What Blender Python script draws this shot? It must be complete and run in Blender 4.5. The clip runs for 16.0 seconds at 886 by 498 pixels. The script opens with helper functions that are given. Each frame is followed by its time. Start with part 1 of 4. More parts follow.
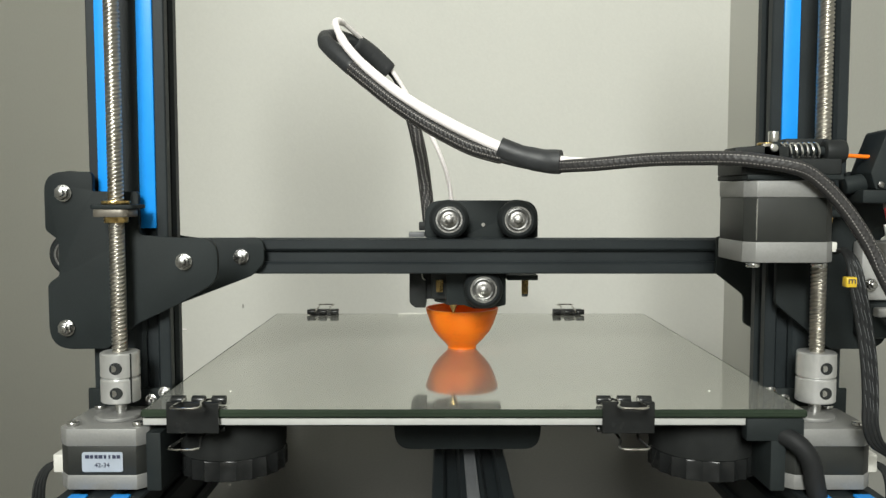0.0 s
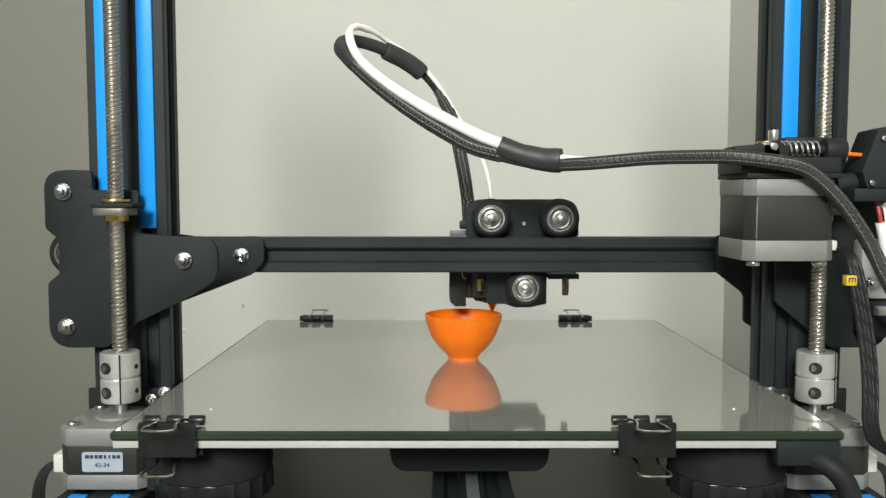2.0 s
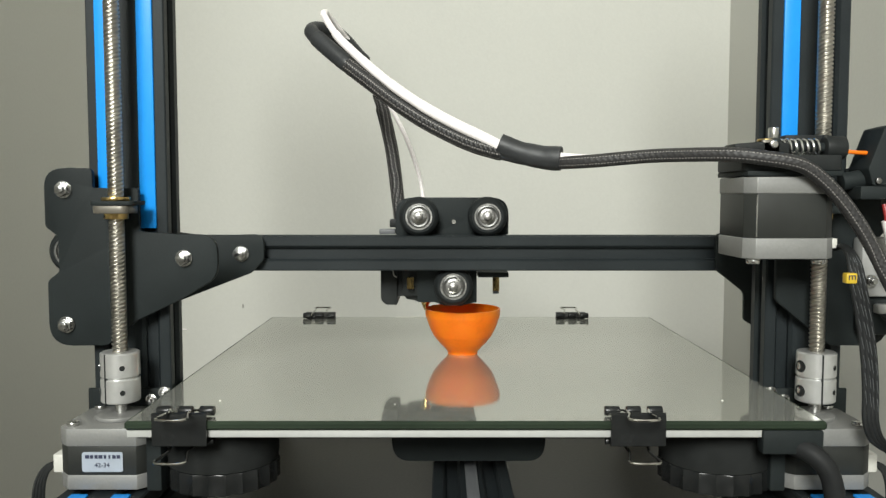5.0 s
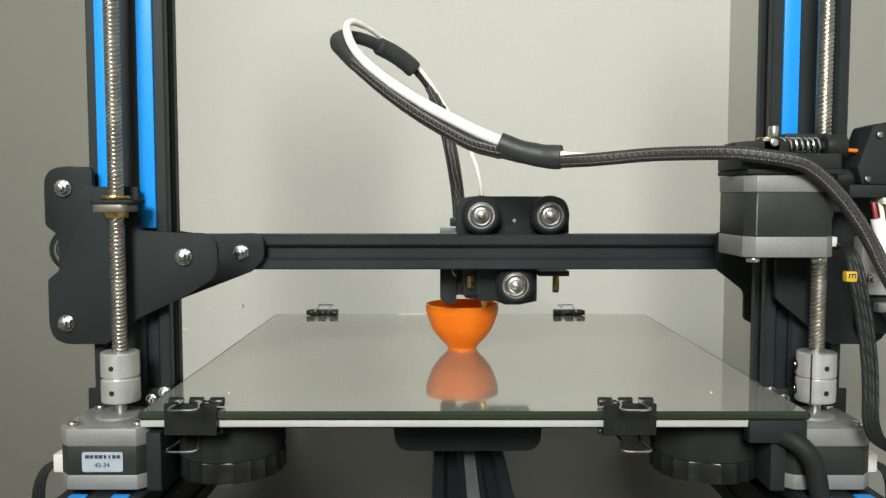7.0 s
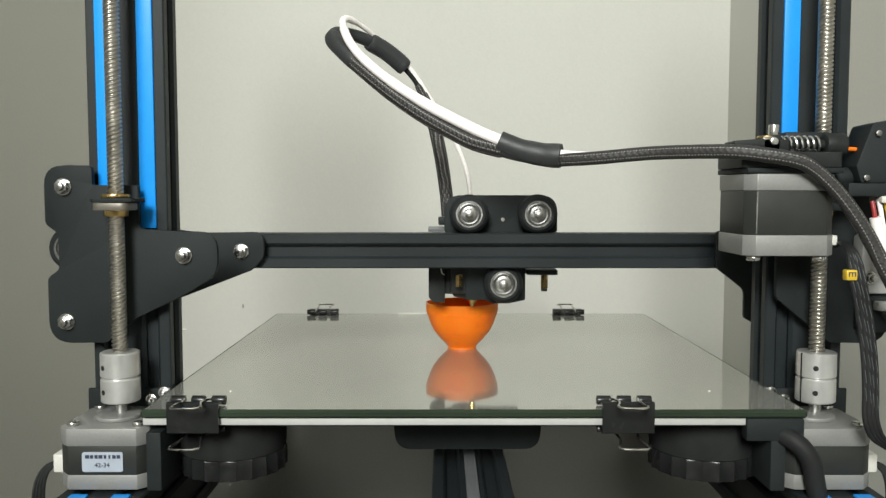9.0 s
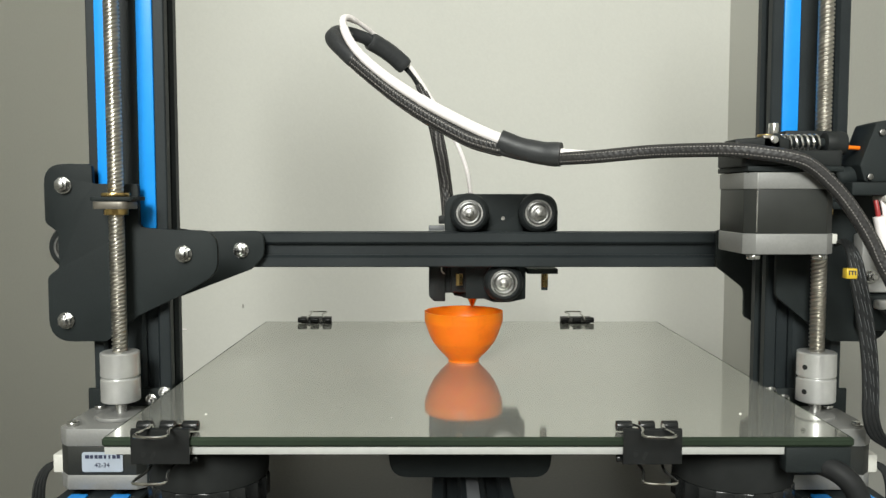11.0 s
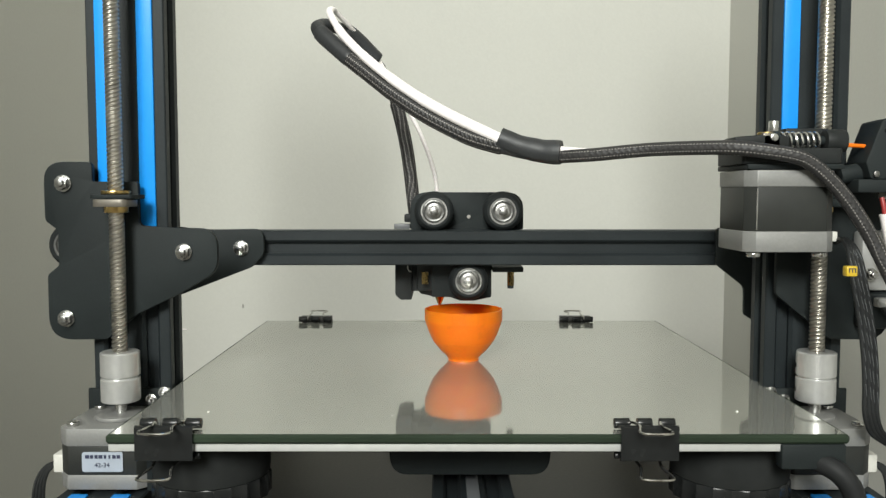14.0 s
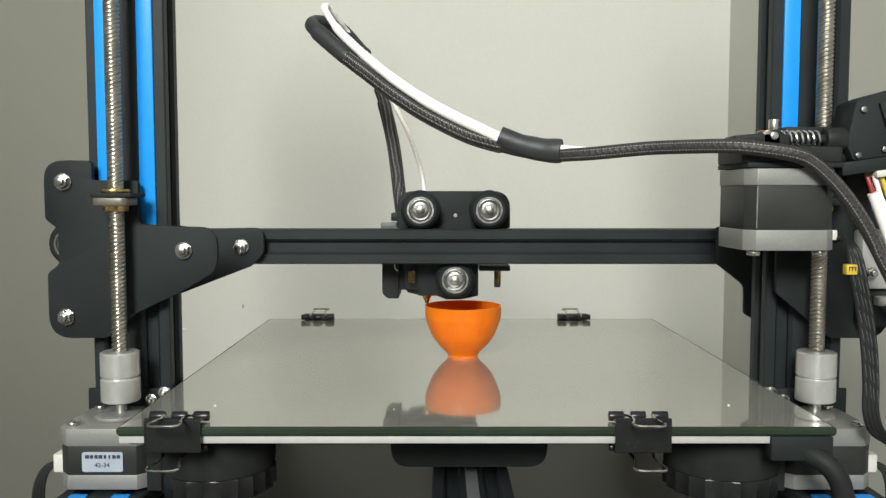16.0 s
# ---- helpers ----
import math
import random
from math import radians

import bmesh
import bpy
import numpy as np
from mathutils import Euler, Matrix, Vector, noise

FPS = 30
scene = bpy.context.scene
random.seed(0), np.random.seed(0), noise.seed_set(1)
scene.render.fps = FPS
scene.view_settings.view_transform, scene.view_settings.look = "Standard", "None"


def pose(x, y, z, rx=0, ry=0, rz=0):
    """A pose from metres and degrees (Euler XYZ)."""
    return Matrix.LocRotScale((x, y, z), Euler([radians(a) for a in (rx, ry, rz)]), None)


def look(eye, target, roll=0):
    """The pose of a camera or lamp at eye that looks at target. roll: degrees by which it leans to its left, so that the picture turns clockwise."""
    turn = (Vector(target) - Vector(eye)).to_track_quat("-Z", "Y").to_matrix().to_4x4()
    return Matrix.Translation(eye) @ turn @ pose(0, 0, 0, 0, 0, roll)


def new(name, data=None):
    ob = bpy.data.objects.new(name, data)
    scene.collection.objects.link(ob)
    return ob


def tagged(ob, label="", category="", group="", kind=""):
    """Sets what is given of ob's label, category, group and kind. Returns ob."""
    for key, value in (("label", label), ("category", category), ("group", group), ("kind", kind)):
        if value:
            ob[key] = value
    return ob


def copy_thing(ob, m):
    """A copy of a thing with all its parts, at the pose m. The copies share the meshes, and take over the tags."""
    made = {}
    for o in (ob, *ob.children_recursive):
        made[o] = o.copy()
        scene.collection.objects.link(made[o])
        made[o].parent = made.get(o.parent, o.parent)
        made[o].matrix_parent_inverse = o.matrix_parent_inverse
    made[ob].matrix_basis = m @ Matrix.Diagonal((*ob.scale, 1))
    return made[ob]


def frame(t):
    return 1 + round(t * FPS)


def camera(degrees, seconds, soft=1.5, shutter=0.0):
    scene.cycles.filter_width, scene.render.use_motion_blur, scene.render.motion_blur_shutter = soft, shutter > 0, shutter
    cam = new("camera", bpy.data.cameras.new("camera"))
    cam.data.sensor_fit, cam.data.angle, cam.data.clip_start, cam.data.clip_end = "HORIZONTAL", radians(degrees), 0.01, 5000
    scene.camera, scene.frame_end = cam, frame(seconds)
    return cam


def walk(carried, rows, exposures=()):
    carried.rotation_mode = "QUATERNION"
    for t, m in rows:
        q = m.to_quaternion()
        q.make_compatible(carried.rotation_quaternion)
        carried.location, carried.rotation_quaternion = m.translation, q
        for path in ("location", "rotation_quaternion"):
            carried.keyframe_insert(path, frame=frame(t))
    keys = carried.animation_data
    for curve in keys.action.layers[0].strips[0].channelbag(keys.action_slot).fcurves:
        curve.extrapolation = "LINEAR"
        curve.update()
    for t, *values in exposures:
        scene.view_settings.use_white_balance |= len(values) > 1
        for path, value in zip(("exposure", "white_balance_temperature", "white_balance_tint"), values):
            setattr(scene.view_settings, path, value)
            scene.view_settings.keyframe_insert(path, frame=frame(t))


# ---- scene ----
# ---------------------------------------------------------------- camera
# y runs away from the lens, x to its right; the table top is z = 0.
cam = camera(57.13, 16.0, soft=1.4)
EYE = pose(-0.013, 0.0, 0.215, 90 - 3.77, 0, 0)
walk(cam, [(0.0, EYE), (16.0, EYE)])

# ---------------------------------------------------------------- light
world = bpy.data.worlds.new("world")
scene.world = world
world.use_nodes = True
world.node_tree.nodes["Background"].inputs[0].default_value = (0.9, 0.92, 1.0, 1)
world.node_tree.nodes["Background"].inputs[1].default_value = 0.02


def lamp(name, where, target, size, power, colour):
    data = bpy.data.lights.new(name, "AREA")
    data.shape, data.size, data.energy, data.color = "DISK", size, power, colour
    ob = new(name, data)
    ob.matrix_world = look(where, target)
    return ob


# key light from an unseen source; its place is assumed
lamp("key_light", (-0.30, -1.50, 1.12), (0.0, 0.60, 0.15), 0.66, 62.0, (0.955, 0.975, 0.925))
scene.view_settings.exposure = 0.0

# ---------------------------------------------------------------- materials


def shader(name, colour, rough=0.5, metal=0.0, ior=1.5, spot=0.12, spot_size=14.0, grain=0.05, grain_size=260.0,
           bump=0.05, rough_spread=0.08):
    """A principled surface with large stains, fine grain, uneven gloss and fine relief."""
    m = bpy.data.materials.new(name)
    m.use_nodes = True
    n, l = m.node_tree.nodes, m.node_tree.links
    b = n["Principled BSDF"]
    b.inputs["Metallic"].default_value = metal
    b.inputs["IOR"].default_value = ior
    where = n.new("ShaderNodeTexCoord")
    big, fine = n.new("ShaderNodeTexNoise"), n.new("ShaderNodeTexNoise")
    for node, size in ((big, spot_size), (fine, grain_size)):
        node.inputs["Scale"].default_value = size
        node.inputs["Detail"].default_value = 3.0
        l.new(where.outputs["Object"], node.inputs["Vector"])

    def lift(source, amount):
        r = n.new("ShaderNodeMapRange")
        r.inputs["From Min"].default_value, r.inputs["From Max"].default_value = 0.25, 0.75
        r.inputs["To Min"].default_value, r.inputs["To Max"].default_value = 1 - amount, 1 + amount
        l.new(source.outputs["Fac"], r.inputs["Value"])
        return r

    both = n.new("ShaderNodeMath")
    both.operation = "MULTIPLY"
    l.new(lift(big, spot).outputs[0], both.inputs[0])
    l.new(lift(fine, grain).outputs[0], both.inputs[1])
    tint = n.new("ShaderNodeVectorMath")
    tint.operation = "SCALE"
    tint.inputs[0].default_value = colour
    l.new(both.outputs[0], tint.inputs["Scale"])
    l.new(tint.outputs[0], b.inputs["Base Color"])
    gloss = n.new("ShaderNodeMapRange")
    gloss.inputs["To Min"].default_value = max(0.01, rough - rough_spread)
    gloss.inputs["To Max"].default_value = min(1.0, rough + rough_spread)
    l.new(big.outputs["Fac"], gloss.inputs["Value"])
    l.new(gloss.outputs[0], b.inputs["Roughness"])
    if bump:
        relief = n.new("ShaderNodeBump")
        relief.inputs["Strength"].default_value = bump
        relief.inputs["Distance"].default_value = 0.0004
        l.new(fine.outputs["Fac"], relief.inputs["Height"])
        l.new(relief.outputs[0], b.inputs["Normal"])
    return m


WALL = shader("wall_paint", (0.58, 0.577, 0.535), 0.85, spot=0.03, spot_size=3.0, grain=0.02, grain_size=350, bump=0.25)
ROOM = shader("room_paint", (0.60, 0.58, 0.53), 0.85, spot=0.04, spot_size=2.0)
CEIL = shader("ceiling_paint", (0.75, 0.75, 0.72), 0.9, spot=0.03, spot_size=2.0)
TABLE = shader("table_laminate", (0.090, 0.085, 0.075), 0.5, spot=0.15, spot_size=9.0, grain=0.12, grain_size=420)
FLOOR = shader("floor_vinyl", (0.085, 0.072, 0.060), 0.5, spot=0.15, spot_size=4.0)
POWDER = shader("black_powder_coat", (0.0168, 0.0208, 0.0212), 0.60, ior=1.25, spot=0.18, spot_size=30, grain=0.10, grain_size=1500, bump=0.04)
ANODISED = shader("black_anodised_aluminium", (0.0180, 0.0225, 0.0245), 0.45, ior=1.30, spot=0.18, spot_size=24, grain=0.1, grain_size=900)
PLASTIC = shader("black_plastic", (0.0190, 0.0210, 0.0210), 0.50, ior=1.27, spot=0.2, spot_size=40)
LAMINATION = shader("black_motor_steel", (0.0225, 0.0240, 0.0220), 0.45, ior=1.4, spot=0.2, spot_size=30)
STEEL = shader("zinc_plated_steel", (0.66, 0.655, 0.64), 0.24, metal=1.0, spot=0.15, spot_size=90, grain=0.08)
SCREW = shader("lead_screw_steel", (0.50, 0.475, 0.43), 0.33, metal=1.0, spot=0.2, spot_size=60, grain=0.1)
WIRE = shader("nickel_wire", (0.50, 0.49, 0.46), 0.13, metal=1.0, spot=0.2, spot_size=200, grain=0.1)
NUT = shader("galvanised_nut", (0.44, 0.44, 0.43), 0.24, metal=1.0, spot=0.35, spot_size=420, grain=0.15, grain_size=1400, bump=0.3)
RACE = shader("bearing_steel", (0.27, 0.265, 0.255), 0.38, metal=1.0, spot=0.3, spot_size=220, grain=0.25, grain_size=900, bump=0.3)
BRASS = shader("brass", (0.62, 0.44, 0.18), 0.28, metal=1.0, spot=0.15, spot_size=80)
CAST = shader("cast_aluminium", (0.245, 0.245, 0.237), 0.52, metal=0.35, spot=0.07, spot_size=40, grain=0.05, grain_size=900, bump=0.08)
COUPLER = shader("machined_aluminium", (0.66, 0.66, 0.65), 0.36, metal=0.7, spot=0.06, spot_size=60)
BLUE = shader("blue_plastic", (0.010, 0.30, 0.88), 0.38, spot=0.05, spot_size=20, grain=0.03)
WHITE = shader("white_tube", (0.93, 0.88, 0.87), 0.4, spot=0.04, spot_size=30)
NYLON = shader("white_nylon", (0.62, 0.61, 0.56), 0.45, spot=0.06, spot_size=40)
NUT_PLASTIC = shader("grey_brown_metal", (0.16, 0.145, 0.12), 0.4, metal=0.4, spot=0.2, spot_size=60)
SHIELD = shader("bearing_shield", (0.13, 0.13, 0.125), 0.40, metal=1.0, spot=0.3, spot_size=160, grain=0.2, grain_size=900, bump=0.2)
CLIP = shader("black_enamel", (0.0150, 0.0160, 0.0160), 0.25, ior=1.36, spot=0.2, spot_size=60)
TAPE = shader("black_tape", (0.030, 0.032, 0.034), 0.5, spot=0.25, spot_size=70, grain=0.12, grain_size=600, bump=0.3)
RUBBER = shader("black_rubber", (0.0200, 0.0215, 0.0215), 0.65, ior=1.3, spot=0.2)
FOAM = shader("black_foam", (0.0200, 0.0215, 0.0210), 0.85, ior=1.2, spot=0.25, spot_size=50)
LEAD = shader("black_cable_sheath", (0.0165, 0.0175, 0.0180), 0.6, ior=1.3, spot=0.25, spot_size=60)
POM = shader("black_wheel_plastic", (0.0180, 0.0205, 0.0210), 0.55, ior=1.2, spot=0.15)
BELT = shader("grey_rubber_belt", (0.11, 0.115, 0.12), 0.45, spot=0.15, spot_size=30)
YELLOW = shader("yellow_plastic", (0.62, 0.42, 0.03), 0.4, spot=0.05)
RED = shader("red_plastic", (0.30, 0.03, 0.03), 0.4, spot=0.05)
PANEL = shader("grey_paint", (0.30, 0.30, 0.29), 0.5, spot=0.06, spot_size=30)
SCAR = shader("bare_plaster", (0.34, 0.33, 0.30), 0.9)
STICKER = shader("white_label_paper", (0.36, 0.40, 0.46), 0.45, spot=0.04, spot_size=60)
INK = shader("dark_blue_ink", (0.03, 0.035, 0.07), 0.5, spot=0.05)
GLASS_EDGE = shader("green_glass_edge", (0.022, 0.032, 0.021), 0.45, ior=1.2, spot=0.3, spot_size=12, bump=0.0)
GLASS_TOP = shader("bed_glass", (0.465, 0.47, 0.43), 0.065, metal=0.60, ior=1.75, spot=0.05, spot_size=9, grain=0.004, bump=0.0, rough_spread=0.025)
BED_ALU = shader("aluminium_bed_edge", (0.47, 0.475, 0.455), 0.5, metal=0.1, spot=0.06, spot_size=30)
FILAMENT = shader("orange_filament", (0.95, 0.20, 0.01), 0.35, spot=0.04)
PRINT = shader("orange_print", (1.0, 0.195, 0.006), 0.36, spot=0.10, spot_size=90, grain=0.06, grain_size=500)
_p = PRINT.node_tree.nodes["Principled BSDF"]
# thin walls let light through
_p.inputs["Transmission Weight"].default_value = 0.07
_p.inputs["IOR"].default_value = 1.38
_p.inputs["Subsurface Weight"].default_value = 0.5
_p.inputs["Subsurface Radius"].default_value = (1.0, 0.35, 0.08)
_p.inputs["Subsurface Scale"].default_value = 0.004


def sleeve_material(name, rows, width, dark, pale, relief, rate=470.0):
    """Black braided sleeving with pale crossing threads."""
    m = shader(name, (dark, dark * 0.95, dark * 0.95), 0.55, spot=0.2, spot_size=60, bump=0.0)
    n, l = m.node_tree.nodes, m.node_tree.links
    b = n["Principled BSDF"]
    where, axes = n.new("ShaderNodeTexCoord"), n.new("ShaderNodeSeparateXYZ")
    l.new(where.outputs["Object"], axes.inputs[0])

    def op(kind, a, c=None):
        k = n.new("ShaderNodeMath")
        k.operation = kind
        for i, v in enumerate((a, c)):
            if v is None:
                continue
            if isinstance(v, (int, float)):
                k.inputs[i].default_value = v
            else:
                l.new(v, k.inputs[i])
        return k.outputs[0]

    turn = op("MULTIPLY", op("ARCTAN2", axes.outputs["Y"], axes.outputs["X"]), rows / (2 * math.pi))
    along = op("MULTIPLY", axes.outputs["Z"], rate)
    ring = op("LESS_THAN", op("ABSOLUTE", op("SUBTRACT", op("FRACT", turn), 0.5)), width)
    dash = op("LESS_THAN", op("FRACT", op("ADD", along, op("MULTIPLY", op("FLOOR", turn), 0.5))), 0.5)
    mask = op("MULTIPLY", ring, dash)
    mix = n.new("ShaderNodeMix")
    mix.data_type = "RGBA"
    old = b.inputs["Base Color"].links[0].from_socket
    l.new(mask, mix.inputs["Factor"])
    l.new(old, mix.inputs["A"])
    mix.inputs["B"].default_value = (pale, pale * 0.95, pale * 0.9, 1)
    l.new(mix.outputs["Result"], b.inputs["Base Color"])
    weave = n.new("ShaderNodeBump")
    weave.inputs["Strength"].default_value = relief
    weave.inputs["Distance"].default_value = 0.0004
    l.new(op("MULTIPLY", op("SINE", op("MULTIPLY", along, math.pi)), op("SINE", op("MULTIPLY", turn, 2 * math.pi))), weave.inputs["Height"])
    l.new(weave.outputs[0], b.inputs["Normal"])
    return m


SLEEVE = sleeve_material("braided_sleeve", 10.0, 0.13, 0.022, 0.27, 0.4, 712.0)
SLEEVE_THIN = sleeve_material("narrow_braided_sleeve", 6.0, 0.075, 0.027, 0.27, 0.25, 662.0)

# ---------------------------------------------------------------- mesh helpers


def mesh_of(bm, name, materials, smooth=True):
    me = bpy.data.meshes.new(name)
    bm.normal_update()
    bm.to_mesh(me)
    bm.free()
    for m in materials if isinstance(materials, (list, tuple)) else [materials]:
        me.materials.append(m)
    if smooth:
        for p in me.polygons:
            p.use_smooth = True
        me.set_sharp_from_angle(angle=radians(28))
    return me


def part(name, bm, material, parent=None, label="", place=None):
    """One mesh object under a thing or a part."""
    ob = new(name, mesh_of(bm, name, material))
    if parent is not None:
        ob.parent = parent
    if place is not None:
        ob.matrix_basis = place
    if label:
        tagged(ob, label)
    return ob


def thing(name, label, category, group="", place=None):
    ob = new(name)
    ob.empty_display_size = 0.02
    if place is not None:
        ob.matrix_basis = place
    return tagged(ob, label, category, group)


def box(x0, x1, y0, y1, z0, z1, bevel=0.0, bm=None, segments=2):
    own = bmesh.new()
    bmesh.ops.create_cube(own, size=1.0)
    bmesh.ops.scale(own, vec=(x1 - x0, y1 - y0, z1 - z0), verts=own.verts)
    bmesh.ops.translate(own, vec=((x0 + x1) / 2, (y0 + y1) / 2, (z0 + z1) / 2), verts=own.verts)
    if bevel:
        bmesh.ops.bevel(own, geom=own.edges[:], offset=bevel, segments=segments, profile=0.5, affect="EDGES")
    return merge(bm, own)


def merge(bm, own):
    if bm is None:
        return own
    spare = bpy.data.meshes.new("spare")
    own.to_mesh(spare)
    own.free()
    bm.from_mesh(spare)
    bpy.data.meshes.remove(spare)
    return bm


def rod(a, b, r, bm=None, seg=20, bevel=0.0, r2=None):
    """A cylinder or cone from a to b."""
    own = bmesh.new()
    a, b = Vector(a), Vector(b)
    bmesh.ops.create_cone(own, cap_ends=True, segments=seg, radius1=r, radius2=r if r2 is None else r2, depth=(b - a).length)
    if bevel:
        rim = [e for e in own.edges if all(len(f.verts) != 4 for f in e.link_faces) or any(len(f.verts) > 4 for f in e.link_faces)]
        bmesh.ops.bevel(own, geom=rim, offset=bevel, segments=2, profile=0.5, affect="EDGES")
    q = (b - a).to_track_quat("Z", "Y").to_matrix().to_4x4()
    bmesh.ops.transform(own, matrix=Matrix.Translation((a + b) / 2) @ q, verts=own.verts)
    return merge(bm, own)


def prism(outline, depth0, depth1, axis="y", bevel=0.0, bm=None):
    """An outline pushed along an axis. For y the outline is (x, z), for z it is (x, y), for x it is (y, z)."""
    put = {"y": lambda p, d: (p[0], d, p[1]), "z": lambda p, d: (p[0], p[1], d), "x": lambda p, d: (d, p[0], p[1])}[axis]
    own = bmesh.new()
    a = [own.verts.new(put(p, depth0)) for p in outline]
    b = [own.verts.new(put(p, depth1)) for p in outline]
    caps = [own.faces.new(a), own.faces.new(b)]
    for i in range(len(a)):
        j = (i + 1) % len(a)
        own.faces.new((a[i], a[j], b[j], b[i]))
    bmesh.ops.recalc_face_normals(own, faces=own.faces[:])
    if bevel:
        rim = {e for f in caps for e in f.edges}
        bmesh.ops.bevel(own, geom=list(rim), offset=bevel, segments=2, profile=0.5, affect="EDGES")
    return merge(bm, own)


def rounded(points, radius, steps=5):
    """An outline with each corner rounded; points are (u, v) or (u, v, own radius)."""
    out, n = [], len(points)
    for i in range(n):
        p = Vector(points[i][:2])
        r = points[i][2] if len(points[i]) > 2 else radius
        a, b = Vector(points[i - 1][:2]) - p, Vector(points[(i + 1) % n][:2]) - p
        if r <= 0:
            out.append(tuple(p))
            continue
        half = a.angle(b) / 2
        cut = min(r / max(math.tan(half), 1e-4), a.length * 0.48, b.length * 0.48)
        p0, p1 = p + a.normalized() * cut, p + b.normalized() * cut
        for k in range(steps + 1):
            t = k / steps
            out.append(tuple(p0 * (1 - t) ** 2 + p * 2 * t * (1 - t) + p1 * t ** 2))
    return out


def tube(points, r, bm=None, seg=10, ends=True):
    """A round tube along a smooth line through the points."""
    pts = curve_through(points, max(8, len(points) * 5))
    own = bmesh.new()
    up, rings = None, []
    for i, p in enumerate(pts):
        d = (pts[min(i + 1, len(pts) - 1)] - pts[max(i - 1, 0)]).normalized()
        up = d.orthogonal() if up is None else (up - d * up.dot(d))
        up = up.normalized()
        side = d.cross(up)
        rr = r(i / (len(pts) - 1)) if callable(r) else r
        rings.append([own.verts.new(p + (up * math.cos(a) + side * math.sin(a)) * rr) for a in (2 * math.pi * k / seg for k in range(seg))])
    for a, b in zip(rings, rings[1:]):
        for k in range(seg):
            own.faces.new((a[k], a[(k + 1) % seg], b[(k + 1) % seg], b[k]))
    if ends:
        own.faces.new(rings[0][::-1])
        own.faces.new(rings[-1])
    return merge(bm, own)


def curve_through(points, count):
    """Evenly spaced points on a smooth line through the given ones."""
    p = [Vector(q) for q in points]
    if len(p) == 2:
        return [p[0].lerp(p[1], k / (count - 1)) for k in range(count)]
    p = [p[0] * 2 - p[1]] + p + [p[-1] * 2 - p[-2]]
    dense = []
    for i in range(1, len(p) - 2):
        for k in range(12):
            t = k / 12
            dense.append(0.5 * (2 * p[i] + (p[i + 1] - p[i - 1]) * t + (2 * p[i - 1] - 5 * p[i] + 4 * p[i + 1] - p[i + 2]) * t * t
                                + (3 * p[i] - p[i - 1] - 3 * p[i + 1] + p[i + 2]) * t ** 3))
    dense.append(p[-2])
    run = [0.0]
    for a, b in zip(dense, dense[1:]):
        run.append(run[-1] + (b - a).length)
    out, j = [], 0
    for k in range(count):
        s = run[-1] * k / (count - 1)
        while j < len(run) - 2 and run[j + 1] < s:
            j += 1
        out.append(dense[j].lerp(dense[j + 1], (s - run[j]) / max(run[j + 1] - run[j], 1e-9)))
    return out


def lathe(profile, bm=None, seg=40, centre=(0, 0, 0)):
    """(r, z) pairs turned round the z axis."""
    own = bmesh.new()
    rings = []
    for r, z in profile:
        if r < 1e-6:
            rings.append([own.verts.new((centre[0], centre[1], centre[2] + z))])
        else:
            rings.append([own.verts.new((centre[0] + r * math.cos(2 * math.pi * k / seg), centre[1] + r * math.sin(2 * math.pi * k / seg), centre[2] + z)) for k in range(seg)])
    for a, b in zip(rings, rings[1:]):
        for k in range(seg):
            j = (k + 1) % seg
            if len(a) == 1:
                own.faces.new((a[0], b[j], b[k])) if len(b) > 1 else None
            elif len(b) == 1:
                own.faces.new((a[k], a[j], b[0]))
            else:
                own.faces.new((a[k], a[j], b[j], b[k]))
    bmesh.ops.recalc_face_normals(own, faces=own.faces[:])
    return merge(bm, own)


def slotted(w, h, nw, nh):
    """Cross-section of a slotted extrusion, w by h, with nw and nh slots on its sides, round (0, 0)."""
    pts = []
    for (a, b, n) in (((-w / 2, -h / 2), (w / 2, -h / 2), nw), ((w / 2, -h / 2), (w / 2, h / 2), nh),
                      ((w / 2, h / 2), (-w / 2, h / 2), nw), ((-w / 2, h / 2), (-w / 2, -h / 2), nh)):
        a, b = Vector(a), Vector(b)
        d = (b - a).normalized()
        inward = Vector((-d.y, d.x))
        length = (b - a).length
        pts.append(tuple(a + d * 0.0007))
        for k in range(n):
            c = a + d * length * (k + 0.5) / n
            for along, deep in ((-0.0046, 0), (-0.0031, 0.0018), (-0.0031, 0.0040), (0.0031, 0.0040), (0.0031, 0.0018), (0.0046, 0)):
                pts.append(tuple(c + d * along + inward * deep))
        pts.append(tuple(b - d * 0.0007))
    return pts


def shifted(outline, du, dv):
    return [(u + du, v + dv) for u, v in outline]


def hex_nut(centre, bm=None, r=0.0036, thick=0.0040, bolt=0.0021):
    """A flanged nut with its bolt end, facing the lens (-y)."""
    x, y, z = centre
    bm = rod((x, y, z), (x, y - 0.0012, z), r * 1.18, bm, 24)
    bm = rod((x, y - 0.0012, z), (x, y - thick, z), r, bm, 6, bevel=0.0003)
    return rod((x, y - thick, z), (x, y - thick - 0.002, z), bolt, bm, 14, bevel=0.0004)


# ---------------------------------------------------------------- the room


